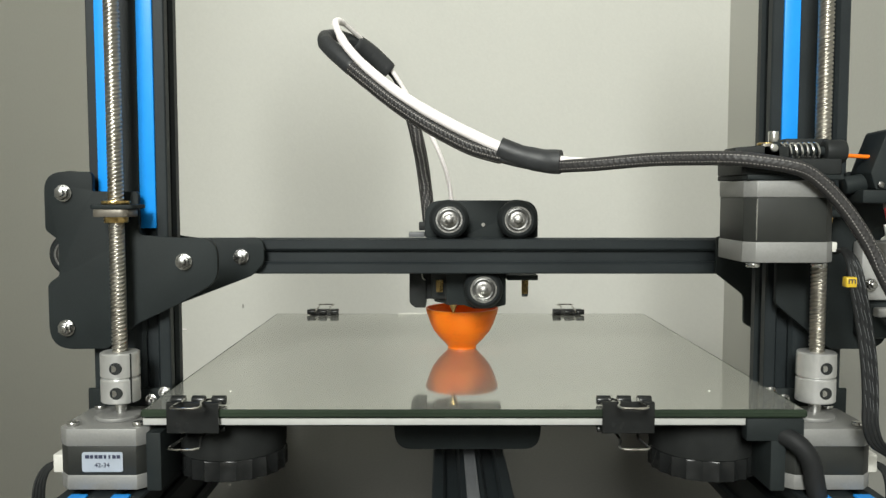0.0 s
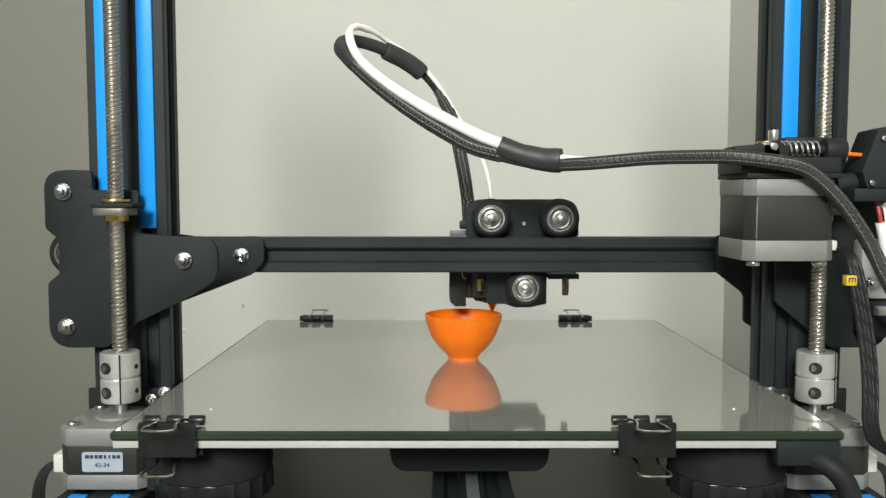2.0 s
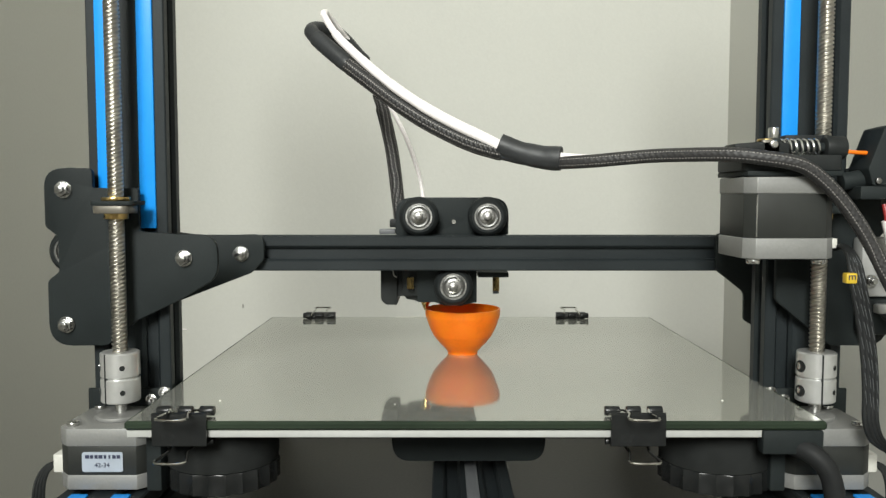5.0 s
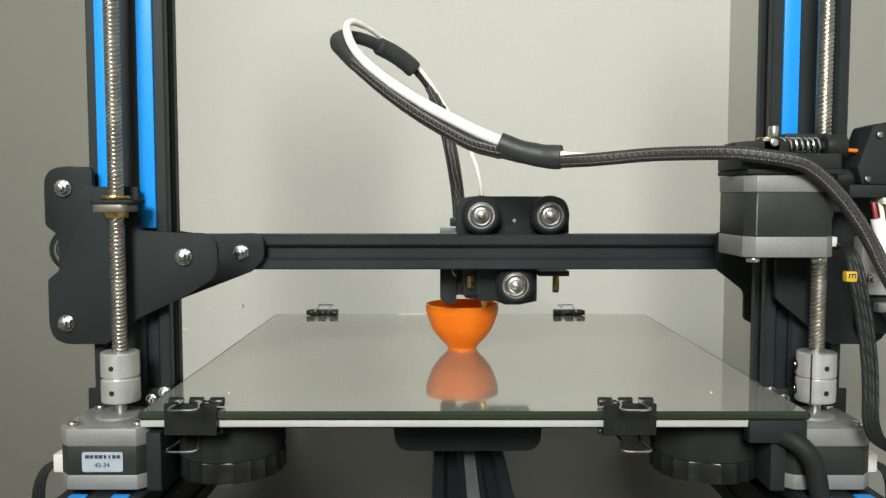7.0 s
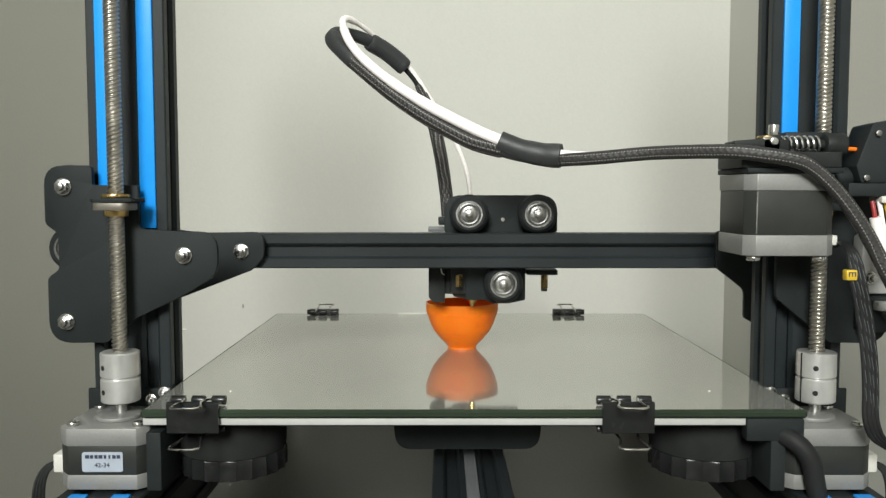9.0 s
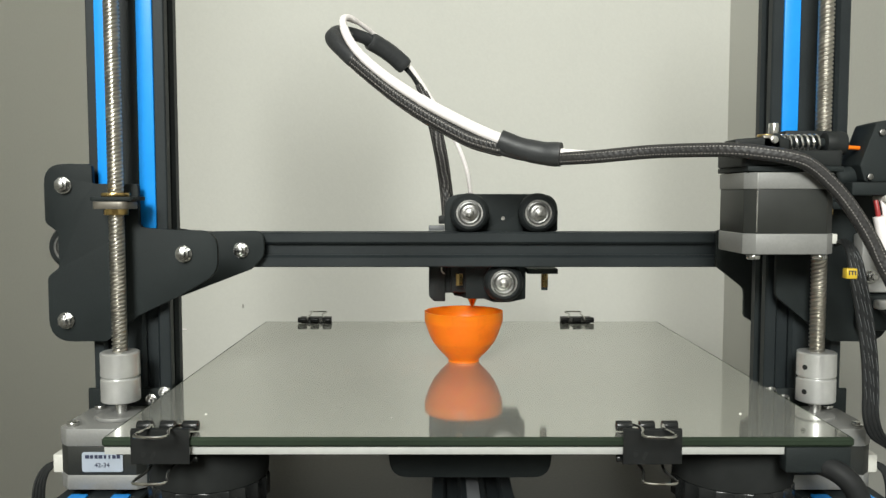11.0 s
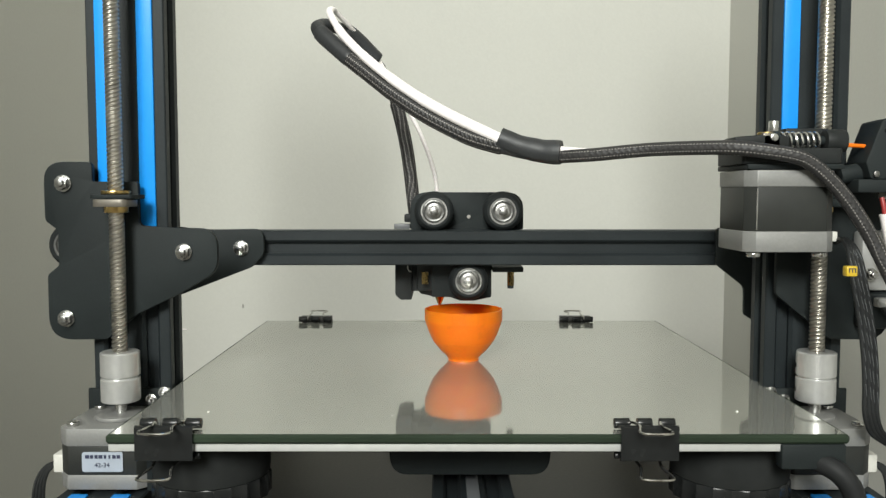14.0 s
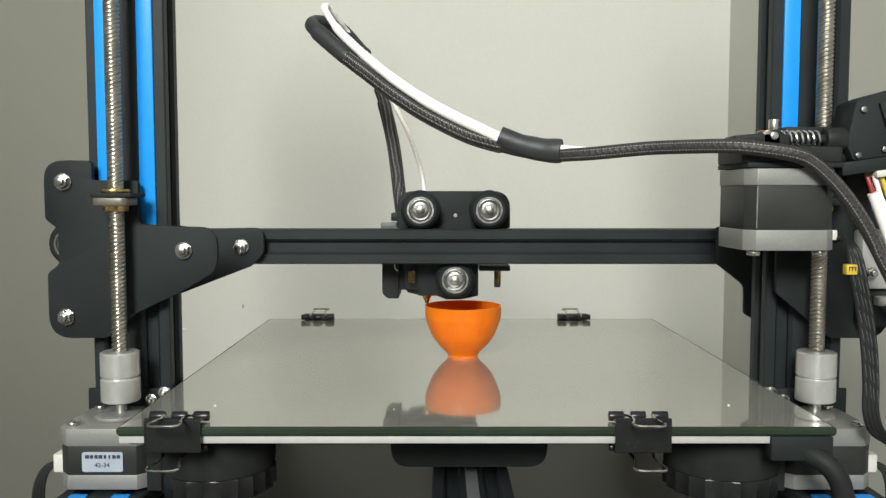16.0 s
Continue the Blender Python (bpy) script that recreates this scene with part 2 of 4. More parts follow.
def room():
    def slab(name, label, category, mat, *dims):
        ob = new(name, mesh_of(box(*dims), name, mat, smooth=False))
        return tagged(ob, label, category, kind="structure")

    slab("wall_back", "pale grey painted plaster wall behind the printer", "wall", WALL, -0.47, 0.42, 0.95, 1.05, -0.75, 1.75)
    slab("wall_left", "pale grey painted side wall of the alcove", "wall", WALL, -0.48, -0.38, -0.20, 0.95, -0.75, 1.75)
    slab("wall_right", "pale grey painted side wall of the alcove", "wall", WALL, 0.317, 0.417, -0.20, 0.95, -0.75, 1.75)
    # unseen room added in front of the alcove to set the bounced light
    slab("unseen_wall_front", "unseen beige wall added opposite the alcove", "wall", ROOM, -1.70, 1.70, -3.0, -2.9, -0.75, 1.75)
    slab("unseen_wall_west", "unseen beige wall added at the side of the room", "wall", ROOM, -1.80, -1.70, -3.0, -0.20, -0.75, 1.75)
    slab("unseen_wall_east", "unseen beige wall added at the side of the room", "wall", ROOM, 1.70, 1.80, -3.0, -0.20, -0.75, 1.75)
    slab("unseen_left_return", "unseen beige wall added beside the alcove", "wall", ROOM, -1.70, -0.48, -0.30, -0.20, -0.75, 1.75)
    slab("unseen_right_return", "unseen beige wall added beside the alcove", "wall", ROOM, 0.417, 1.70, -0.30, -0.20, -0.75, 1.75)
    slab("floor", "unseen brown floor added to set the bounced light", "floor", FLOOR, -1.80, 1.80, -3.0, 1.05, -0.80, -0.75)
    slab("ceiling", "unseen white ceiling added to set the bounced light", "ceiling", CEIL, -1.80, 1.80, -3.0, 1.05, 1.75, 1.80)
    # unseen fixture added behind the key light
    lampshade = thing("unseen_lamp", "unseen round white lamp on a steel rod, added to hold the key light", "pendant light", place=pose(-0.30, -1.50, 1.75))
    beam = (Vector((0.0, 0.60, 0.15)) - Vector((-0.30, -1.50, 1.12))).normalized()
    part("shade", rod(Vector((0, 0, -0.63)) - beam * 0.045, Vector((0, 0, -0.63)) - beam * 0.015, 0.36, None, 56, bevel=0.004), NYLON, lampshade, "white metal shade")
    part("stem", rod((0, -0.06, 0), (0, -0.06, -0.60), 0.012, None, 20), STEEL, lampshade, "steel drop rod")
    table = thing("table", "dark grey laminate table under the printer", "table", place=pose(0, 0, 0))
    part("tabletop", box(-0.205, 0.208, 0.12, 0.945, -0.03, 0.0, 0.003), TABLE, table)
    for x in (-0.18, 0.18):
        for y in (0.16, 0.90):
            part("leg", box(x - 0.02, x + 0.02, y - 0.02, y + 0.02, -0.75, -0.03, 0.002), POWDER, table)
    # small scars in the plaster
    for x, z, w, h in ((-0.2481, 0.0852, 0.0016, 0.0046), (-0.318, 0.0577, 0.008, 0.0012)):
        s = new("plaster_scar", mesh_of(box(x - w / 2, x + w / 2, 0.9488, 0.951, z - h / 2, z + h / 2, 0.0003), "plaster_scar", WHITE if w > h else SCAR))
        tagged(s, "small scar in the painted plaster of the wall", "scar", kind="structure")


room()

# ---------------------------------------------------------------- the printer
printer = thing("desktop_printer", "black filament printer with blue slot covers, seen from its back", "3d printer")
LEFT, RIGHT = -0.1750, 0.1745      # middle of the uprights


def upright(x, covers):
    ob = part("upright", prism(shifted(slotted(0.040, 0.020, 2, 1), x, 0.430), 0.072, 0.50, "z"), ANODISED, printer)
    for dx, z0 in covers:
        half = 0.0042
        strip = box(x + dx - half, x + dx + half, 0.4193, 0.4250, z0, 0.50, 0.0008)
        part("slot_cover", strip, BLUE, ob, "bright blue plastic slot cover")
    part("foot_bracket", box(x - 0.0225, x + 0.0225, 0.4172, 0.4192, 0.1010, 0.1150, 0.0006), POWDER, ob)
    s = 1 if x < 0 else -1
    for dx, z in ((0.0105, 0.1092), (0.0175, 0.1130)):
        part("hex_screw", hex_nut((x + s * dx, 0.4172, z), None, 0.0026, 0.0026, 0.0014), STEEL, ob)
    return ob


upright(LEFT, ((-0.0112, 0.2135), (0.010, 0.198)))
upright(RIGHT, ((-0.010, 0.195),))


def base_frame():
    for x in (-0.1735, 0.1735):
        rail = part("base_rail", prism(shifted(slotted(0.040, 0.040, 2, 2), x, 0.0545), 0.335, 0.80, "y"), ANODISED, printer)
        for dx in (-0.010, 0.010):
            part("slot_cover", box(x + dx - 0.0042, x + dx + 0.0042, 0.360, 0.374, 0.0690, 0.0752, 0.0008), BLUE, rail, "bright blue plastic slot cover")
        for y in (0.36, 0.76):
            part("rubber_foot", rod((x, y, 0.0), (x, y, 0.0346), 0.014, None, 24, bevel=0.002), RUBBER, rail)
    for y in (0.40, 0.79):
        part("cross_beam", prism(shifted(slotted(0.020, 0.020, 1, 1), y, 0.0245), -0.153, 0.153, "x"), ANODISED, printer)
    rail = part("bed_rail", prism(shifted(slotted(0.040, 0.020, 2, 1), 0.0015, 0.060), 0.355, 0.80, "y"), ANODISED, printer)
    for y in (0.40, 0.79):
        part("spacer", box(-0.018, 0.021, y - 0.0095, y + 0.0095, 0.0346, 0.0499, 0.0005), POWDER, rail)
    part("belt", box(-0.0016, 0.0046, 0.37, 0.77, 0.0712, 0.0726, 0.0003), BELT, rail, "grey toothed drive belt")


base_frame()


def motor_outline(x, y, half=0.02115, cut=0.0048):
    h, c = half, cut
    return rounded([(x - h + c, y - h), (x + h - c, y - h), (x + h, y - h + c), (x + h, y + h - c), (x + h - c, y + h), (x - h + c, y + h), (x - h, y + h - c), (x - h, y - h + c)], 0.0008, 2)


def z_motor(x, sticker):
    y = 0.3965
    body = part("motor", prism(motor_outline(x, y, 0.0209), 0.0835, 0.0972, "z", 0.0002), LAMINATION, printer, "black stepper motor with grey end caps")
    part("end_cap", prism(motor_outline(x, y), 0.0972, 0.1056, "z", 0.0005), CAST, body, "grey cast aluminium end cap")
    part("end_cap", prism(motor_outline(x, y), 0.0764, 0.0835, "z", 0.0005), CAST, body, "grey cast aluminium end cap")
    part("boss", rod((x, y, 0.1056), (x, y, 0.1075), 0.011, None, 36, bevel=0.0004), CAST, body)
    for sx in (-1, 1):
        for sy in (-1, 1):
            p = (x + sx * 0.0155, y + sy * 0.0155)
            part("screw", rod((*p, 0.1056), (*p, 0.1076), 0.0028, None, 16, bevel=0.0005), STEEL, body)
    if sticker:
        tag = part("label", prism(rounded([(x - 0.0092, 0.0852), (x + 0.0100, 0.0852), (x + 0.0100, 0.0946), (x - 0.0092, 0.0946)], 0.0012, 4), 0.3750, 0.3757, "y"), STICKER, body, "pale label with dark print")
        ink = bmesh.new()
        # name of the maker as plain bars
        for k, w in enumerate((0.0022, 0.0018, 0.0017, 0.0021, 0.0014, 0.0011, 0.0018, 0.0019)):
            cx = x - 0.0068 + k * 0.0021
            box(cx - w / 2 + 0.0003, cx + w / 2, 0.3747, 0.3751, 0.0917, 0.0933, 0, ink)
        part("printed_bars", ink, INK, body)
        text = bpy.data.curves.new("label_text", "FONT")
        text.body, text.size, text.align_x, text.extrude = "42-34", 0.0031, "CENTER", 0.0001
        shape = new("spare_text", text)
        me = bpy.data.meshes.new_from_object(shape.evaluated_get(bpy.context.evaluated_depsgraph_get()))
        bpy.data.objects.remove(shape)
        me.materials.append(INK)
        ob = new("label_text", me)
        ob.parent, ob.matrix_basis = body, pose(x + 0.0003, 0.3748, 0.0875, 90, 0, 0)
    sx = -1 if x < 0 else 1
    part("connector", box(x + sx * 0.0212, x + sx * 0.0275, y - 0.012, y + 0.004, 0.0815, 0.0905, 0.0008), NYLON, body, "white nylon plug")
    for k in range(4):
        o = 0.0016 * k
        wire = tube([(x + sx * 0.0265, y - 0.010 + 0.003 * k, 0.085), (x + sx * (0.030 + o), y - 0.012 + 0.002 * k, 0.082), (x + sx * (0.0325 + o), y - 0.012, 0.072), (x + sx * (0.034 + o), y - 0.008, 0.05), (x + sx * (0.033 + o), y, 0.03)], 0.0008, None, 6)
        part("wire", wire, RUBBER, body)
    edge = x - sx * 0.0212
    part("motor_mount", box(min(edge, edge - sx * 0.007), max(edge, edge - sx * 0.007), 0.3745, 0.4178, 0.0762, 0.1040, 0.0006), POWDER, body)
    part("mounting_plate", box(x - 0.024, x + 0.024, 0.4178, 0.4192, 0.072, 0.108, 0.0004), POWDER, body)
    return body


SCREW_L, SCREW_R, SCREW_Y = -0.1735, 0.1725, 0.400
z_motor(SCREW_L, True)
z_motor(0.1690, False)


def threaded(r, z0, z1, lead=0.008, starts=4, step=0.00025, seg=28):
    """A lead screw with a trapezoid thread."""
    bm = bmesh.new()
    rings, n = [], int((z1 - z0) / step)
    for i in range(n + 1):
        z = z0 + i * step
        ring = []
        for k in range(seg):
            f = ((z / lead - k / seg) * starts) % 1.0
            d = 0.0 if f < 0.35 else 1.0 if 0.5 < f < 0.85 else (f - 0.35) / 0.15 if f <= 0.5 else (1 - f) / 0.15
            rr = r - 0.0007 * min(1, max(0, d))
            ring.append(bm.verts.new((rr * math.cos(2 * math.pi * k / seg), rr * math.sin(2 * math.pi * k / seg), z)))
        rings.append(ring)
    for a, b in zip(rings, rings[1:]):
        for k in range(seg):
            j = (k + 1) % seg
            bm.faces.new((a[k], a[j], b[j], b[k]))
    bm.faces.new(rings[0][::-1])
    bm.faces.new(rings[-1])
    return bm


def lead_screw(x, clamp, split, pin):
    """The screw with its coupler, turned about its own axis; poses are in the printer's space."""
    ob = part("lead_screw", threaded(0.0038, 0.020, 0.36), SCREW, printer, "steel lead screw with a trapezoid thread", place=pose(x, SCREW_Y, 0.1130))
    part("motor_shaft", rod((0, 0, -0.0055), (0, 0, 0.004), 0.0029, None, 20), STEEL, ob)
    r = 0.0094
    body = bmesh.new()
    # two halves of the clamp with a groove between them
    for z0, z1 in ((0.0, 0.0119), (0.0125, 0.0248)):
        lathe([(0.003, z0), (r - 0.0006, z0), (r, z0 + 0.0006), (r, z1 - 0.0006), (r - 0.0006, z1), (0.003, z1)], body, 48)
    lathe([(0.003, 0.0118), (r - 0.0012, 0.0118), (r - 0.0012, 0.0126), (0.003, 0.0126)], body, 40)
    part("coupler", body, COUPLER, ob, "satin aluminium shaft coupler")
    slit = box(0.004, r + 0.00015, -0.0004, 0.0004, 0.0002, 0.0246)
    bmesh.ops.rotate(slit, cent=(0, 0, 0), matrix=Matrix.Rotation(radians(split), 3, "Z"), verts=slit.verts)
    part("slit", slit, RUBBER, ob, "dark clamping slit")
    for z in (0.0056, 0.0178):
        for a, rad, mat in ((clamp, 0.0030, RUBBER), (clamp - 7, 0.0016, STEEL), (pin, 0.0013, RUBBER)):
            d = Vector((math.cos(radians(a)), math.sin(radians(a)), 0))
            out = r + (0.00025 if mat is STEEL else 0.0001)
            hole = rod(d * (r - 0.004) + Vector((0, 0, z)), d * out + Vector((0, 0, z)), rad, None, 18)
            part("set_screw", hole, mat, ob)
    return ob


screw_left = lead_screw(SCREW_L, -82, -38, 15)
screw_right = lead_screw(SCREW_R, -84, -17, 27)

# ---------------------------------------------------------------- the gantry that climbs
gantry = part("gantry_beam", prism(shifted(slotted(0.020, 0.020, 1, 1), 0.478, 0.1798), -0.158, 0.158, "x"), ANODISED, printer, "black anodised cross beam", place=pose(0, 0, 0))


def v_wheel(x, y, z, parent, thick=0.0102, r=0.0116, nut=True):
    """A grooved wheel, its bearing and the nut on its axle, axle along y."""
    own = lathe([(0.0078, -thick / 2), (0.0092, -thick / 2), (r - 0.0009, -thick / 2 + 0.0014), (r, -thick / 2 + 0.0032), (r, thick / 2 - 0.0032), (r - 0.0009, thick / 2 - 0.0014), (0.0092, thick / 2), (0.0078, thick / 2)], None, 40)
    bmesh.ops.transform(own, matrix=pose(x, y, z, 90, 0, 0), verts=own.verts)
    part("wheel", own, POM, parent)
    own = lathe([(0.0080, -0.0035), (0.0080, 0.0047), (0.0069, 0.0047), (0.0067, 0.0038), (0.0067, -0.0035)], None, 40)
    bmesh.ops.transform(own, matrix=pose(x, y, z, 90, 0, 0), verts=own.verts)
    part("bearing", own, RACE, parent, "bright steel ball bearing")
    own = lathe([(0.0067, 0.0036), (0.0067, 0.0040), (0.0058, 0.0042), (0.0052, 0.0040), (0.0046, 0.0040), (0.0046, 0.0036)], None, 40)
    bmesh.ops.transform(own, matrix=pose(x, y, z, 90, 0, 0), verts=own.verts)
    part("bearing_shield", own, SHIELD, parent)
    own = lathe([(0.0046, 0.0030), (0.0046, 0.0047), (0.0038, 0.0050), (0.0026, 0.0050)], None, 40)
    bmesh.ops.transform(own, matrix=pose(x, y, z, 90, 0, 0), verts=own.verts)
    part("inner_race", own, RACE, parent)
    if nut:
        part("axle_nut", hex_nut((x, y - 0.0049, z), None, 0.0028, 0.0034, 0.0019), RACE, parent)


def gantry_parts():
    near = [(-0.2139, 0.2269, 0.010), (-0.1895, 0.2269, 0.003), (-0.1895, 0.2170, 0.001), (-0.1665, 0.2170, 0.002), (-0.1665, 0.1950, 0.003), (-0.147, 0.1936, 0.002), (-0.1272, 0.1935, 0.0115), (-0.1272, 0.1715, 0.0115), (-0.1470, 0.1600, 0.004), (-0.168, 0.150, 0.004), (-0.184, 0.1370, 0.004),
            (-0.2134, 0.1366, 0.012), (-0.2134, 0.1700, 0.004), (-0.2075, 0.1745, 0.003), (-0.2075, 0.1925, 0.003), (-0.2139, 0.1975, 0.004)]
    far_left = [(-0.200, 0.2269, 0.010), (-0.168, 0.2269, 0.004), (-0.168, 0.1930, 0.004), (-0.150, 0.1905, 0.002), (-0.1150, 0.1912, 0.006), (-0.1150, 0.1765, 0.006), (-0.1225, 0.1690, 0.004), (-0.1640, 0.1530, 0.004), (-0.200, 0.1400, 0.010)]
    far_right = [(0.200, 0.2269, 0.010), (0.2139, 0.1400, 0.006), (0.170, 0.1355, 0.006), (0.1592, 0.1420, 0.003), (0.1590, 0.1580, 0.006), (0.1425, 0.1710, 0.004), (0.1425, 0.1912, 0.002), (0.165, 0.1960, 0.004)]
    for s in (1, -1):
        flip = [(s * p[0], *p[1:]) for p in near]
        if s < 0:
            flip = flip[:6] + [(0.1560, 0.1935, 0.002), (0.1560, 0.1600, 0.004)] + flip[9:]
        part("roller_plate", prism(rounded(flip if s > 0 else flip[::-1], 0.004, 6), 0.4105, 0.4140, "y", 0.0004), POWDER, gantry, "black powder-coated steel plate")
        part("end_plate", prism(rounded(far_left if s > 0 else far_right, 0.004, 6), 0.4620, 0.4650, "y", 0.0004), POWDER, gantry, "black powder-coated steel plate")
        for x, z in ((-s * 0.2085, 0.2162), (-s * 0.2085, 0.1478), (-s * 0.2090, 0.1840)):
            v_wheel(x, 0.430, z, gantry, nut=False)
        for x, z in ((-0.2038, 0.2162), (-0.2041, 0.1478), (-0.1439, 0.1816))[:3 if s > 0 else 2]:
            part("lock_nut", hex_nut((s * x, 0.4105, z)), NUT, gantry)
        if s > 0:
            part("lock_nut", hex_nut((-0.1277, 0.4620, 0.1802), None, 0.0038), NUT, gantry)
    # brass lead-screw nuts on their brackets
    for x in (SCREW_L, SCREW_R):
        part("nut_bracket", prism(rounded([(x - 0.0100, 0.4105), (x + 0.0112, 0.4105), (x + 0.0112, 0.3915), (x - 0.0100, 0.3915)], 0.003, 4), 0.2085, 0.2105, "z", 0.0003), POWDER, gantry)
        part("nut_flange", prism(rounded([(x - 0.0086, 0.4080), (x + 0.0086, 0.4080), (x + 0.0086, 0.3905), (x - 0.0086, 0.3905)], 0.004, 4), 0.2045, 0.2082, "z", 0.0004), NUT_PLASTIC if x < 0 else POWDER, gantry)
        part("lead_nut", rod((x, SCREW_Y, 0.2016), (x, SCREW_Y, 0.2082), 0.0058, None, 28, bevel=0.0005), BRASS, gantry, "brass lead screw nut")
        part("lead_nut", rod((x, SCREW_Y, 0.2105), (x, SCREW_Y, 0.2125), 0.0068, None, 28, bevel=0.0005), BRASS, gantry, "brass lead screw nut")
    # extruder motor and feed on top of it
    x, y = 0.1480, 0.3962
    part("extruder_motor", prism(motor_outline(x, y, 0.0208), 0.1935, 0.2140, "z", 0.0002), LAMINATION, gantry, "black stepper motor with grey end caps")
    part("end_cap", prism(motor_outline(x, y), 0.2140, 0.2218, "z", 0.0006), CAST, gantry, "grey cast aluminium end cap")
    part("end_cap", prism(motor_outline(x, y), 0.1838, 0.1935, "z", 0.0006), CAST, gantry, "grey cast aluminium end cap")
    for sx in (-1, 1):
        part("screw", rod((x + sx * 0.0155, y - 0.0155, 0.1838), (x + sx * 0.0155, y - 0.0155, 0.1812), 0.0032, None, 18, bevel=0.0008), STEEL, gantry)
    part("motor_plug", box(0.1690, 0.1716, 0.380, 0.388, 0.1885, 0.1932, 0.0006), NYLON, gantry, "white nylon plug")
    part("motor_bracket", box(0.1275, 0.1720, 0.3765, 0.4180, 0.2222, 0.2246, 0.0004), POWDER, gantry)
    part("feeder_base", prism(rounded([(0.1258, 0.378), (0.1725, 0.378), (0.1725, 0.415), (0.1258, 0.415)], 0.003, 4), 0.2246, 0.2320, "z", 0.0008), PLASTIC, gantry)
    part("feeder_arm", prism(rounded([(0.1225, 0.2320), (0.148, 0.2320), (0.148, 0.2375), (0.139, 0.2385), (0.1225, 0.2372)], 0.001, 3), 0.380, 0.395, "y", 0.0006), PLASTIC, gantry)
    part("feeder_block", box(0.1405, 0.1440, 0.380, 0.394, 0.2320, 0.2400, 0.0008), POWDER, gantry)
    part("drive_gear", rod((0.1432, 0.3872, 0.2375), (0.1432, 0.3872, 0.2452), 0.0024, None, 20, bevel=0.0004), STEEL, gantry, "steel drive shaft end")
    part("pivot_screw", rod((0.1395, 0.3865, 0.2384), (0.1395, 0.3865, 0.2398), 0.0042, None, 20, bevel=0.0005), BRASS, gantry)
    coil = [(0.1450 + 0.0185 * k / 60, 0.3845 + 0.0036 * math.cos(k * 0.733), 0.2357 + 0.0036 * math.sin(k * 0.733)) for k in range(61)]
    # small bright disc put where the lever shows a crescent highlight
    part("lever_highlight", rod((0.1400, 0.3805, 0.2368), (0.1400, 0.3775, 0.2368), 0.0019, None, 18, bevel=0.0005), STEEL, gantry, "bright steel disc standing in for a highlight on the lever")
    part("lever_plate", box(0.1355, 0.1425, 0.3800, 0.3830, 0.2320, 0.2392, 0.0008), NUT_PLASTIC, gantry, "dull metal lever plate")
    # a thin bright rod draws the highlight down the motor's corner
    part("corner_highlight", rod((x - 0.0162, y - 0.0207, 0.1942), (x - 0.0162, y - 0.0207, 0.2134), 0.00035, None, 8), STEEL, gantry, "thin bright rod standing in for the highlight on the motor's corner")
    part("spring", tube(coil, 0.00065, None, 8), STEEL, gantry, "bright steel compression spring")
    part("spring_pin", rod((0.1440, 0.3845, 0.2357), (0.168, 0.3845, 0.2357), 0.0022, None, 14), POWDER, gantry)
    part("tension_knob", rod((0.1655, 0.3845, 0.2355), (0.1755, 0.3845, 0.2355), 0.0056, None, 28, bevel=0.0012), PLASTIC, gantry)
    part("feeder_body", box(0.1500, 0.1715, 0.390, 0.412, 0.2320, 0.2420, 0.001), PLASTIC, gantry)
    # cross drive motor beyond the roller plate
    part("drive_motor", box(0.1935, 0.2400, 0.4000, 0.4104, 0.1628, 0.1925, 0.002), PANEL, gantry, "grey motor end plate")
    part("lock_nut", hex_nut((0.1978, 0.4000, 0.1712), None, 0.0027, 0.0032, 0.0017), NUT, gantry)
    part("lower_bracket", box(0.1950, 0.2400, 0.3990, 0.4104, 0.1440, 0.1622, 0.002), POWDER, gantry)
    part("cable_plug", box(0.1990, 0.2300, 0.3935, 0.3989, 0.1555, 0.1600, 0.0008), PANEL, gantry, "grey cable plug")
    part("cable_plug_lead", tube([(0.2010, 0.3955, 0.1560), (0.2035, 0.3945, 0.1530), (0.2080, 0.3945, 0.1500), (0.2150, 0.3950, 0.1485)], 0.0010, None, 10), LEAD, gantry)


gantry_parts()

# ---------------------------------------------------------------- the print head that slides
carriage = part("carriage_plate", prism(rounded([(-0.0239, 0.2120, 0.011), (0.0441, 0.2120, 0.011), (0.0441, 0.1900, 0.001), (0.0251, 0.1860, 0.001), (0.0251, 0.1487, 0.001), (0.0150, 0.1465, 0.003), (0.0060, 0.1465, 0.003), (0.0000, 0.1487, 0.001), (-0.0109, 0.1487, 0.001), (-0.0109, 0.1860, 0.001), (-0.0239, 0.1900, 0.001)], 0.001, 7), 0.4895, 0.4925, "y", 0.0003), POWDER, printer, "black steel carriage plate with three grooved wheels", place=pose(0, 0, 0))


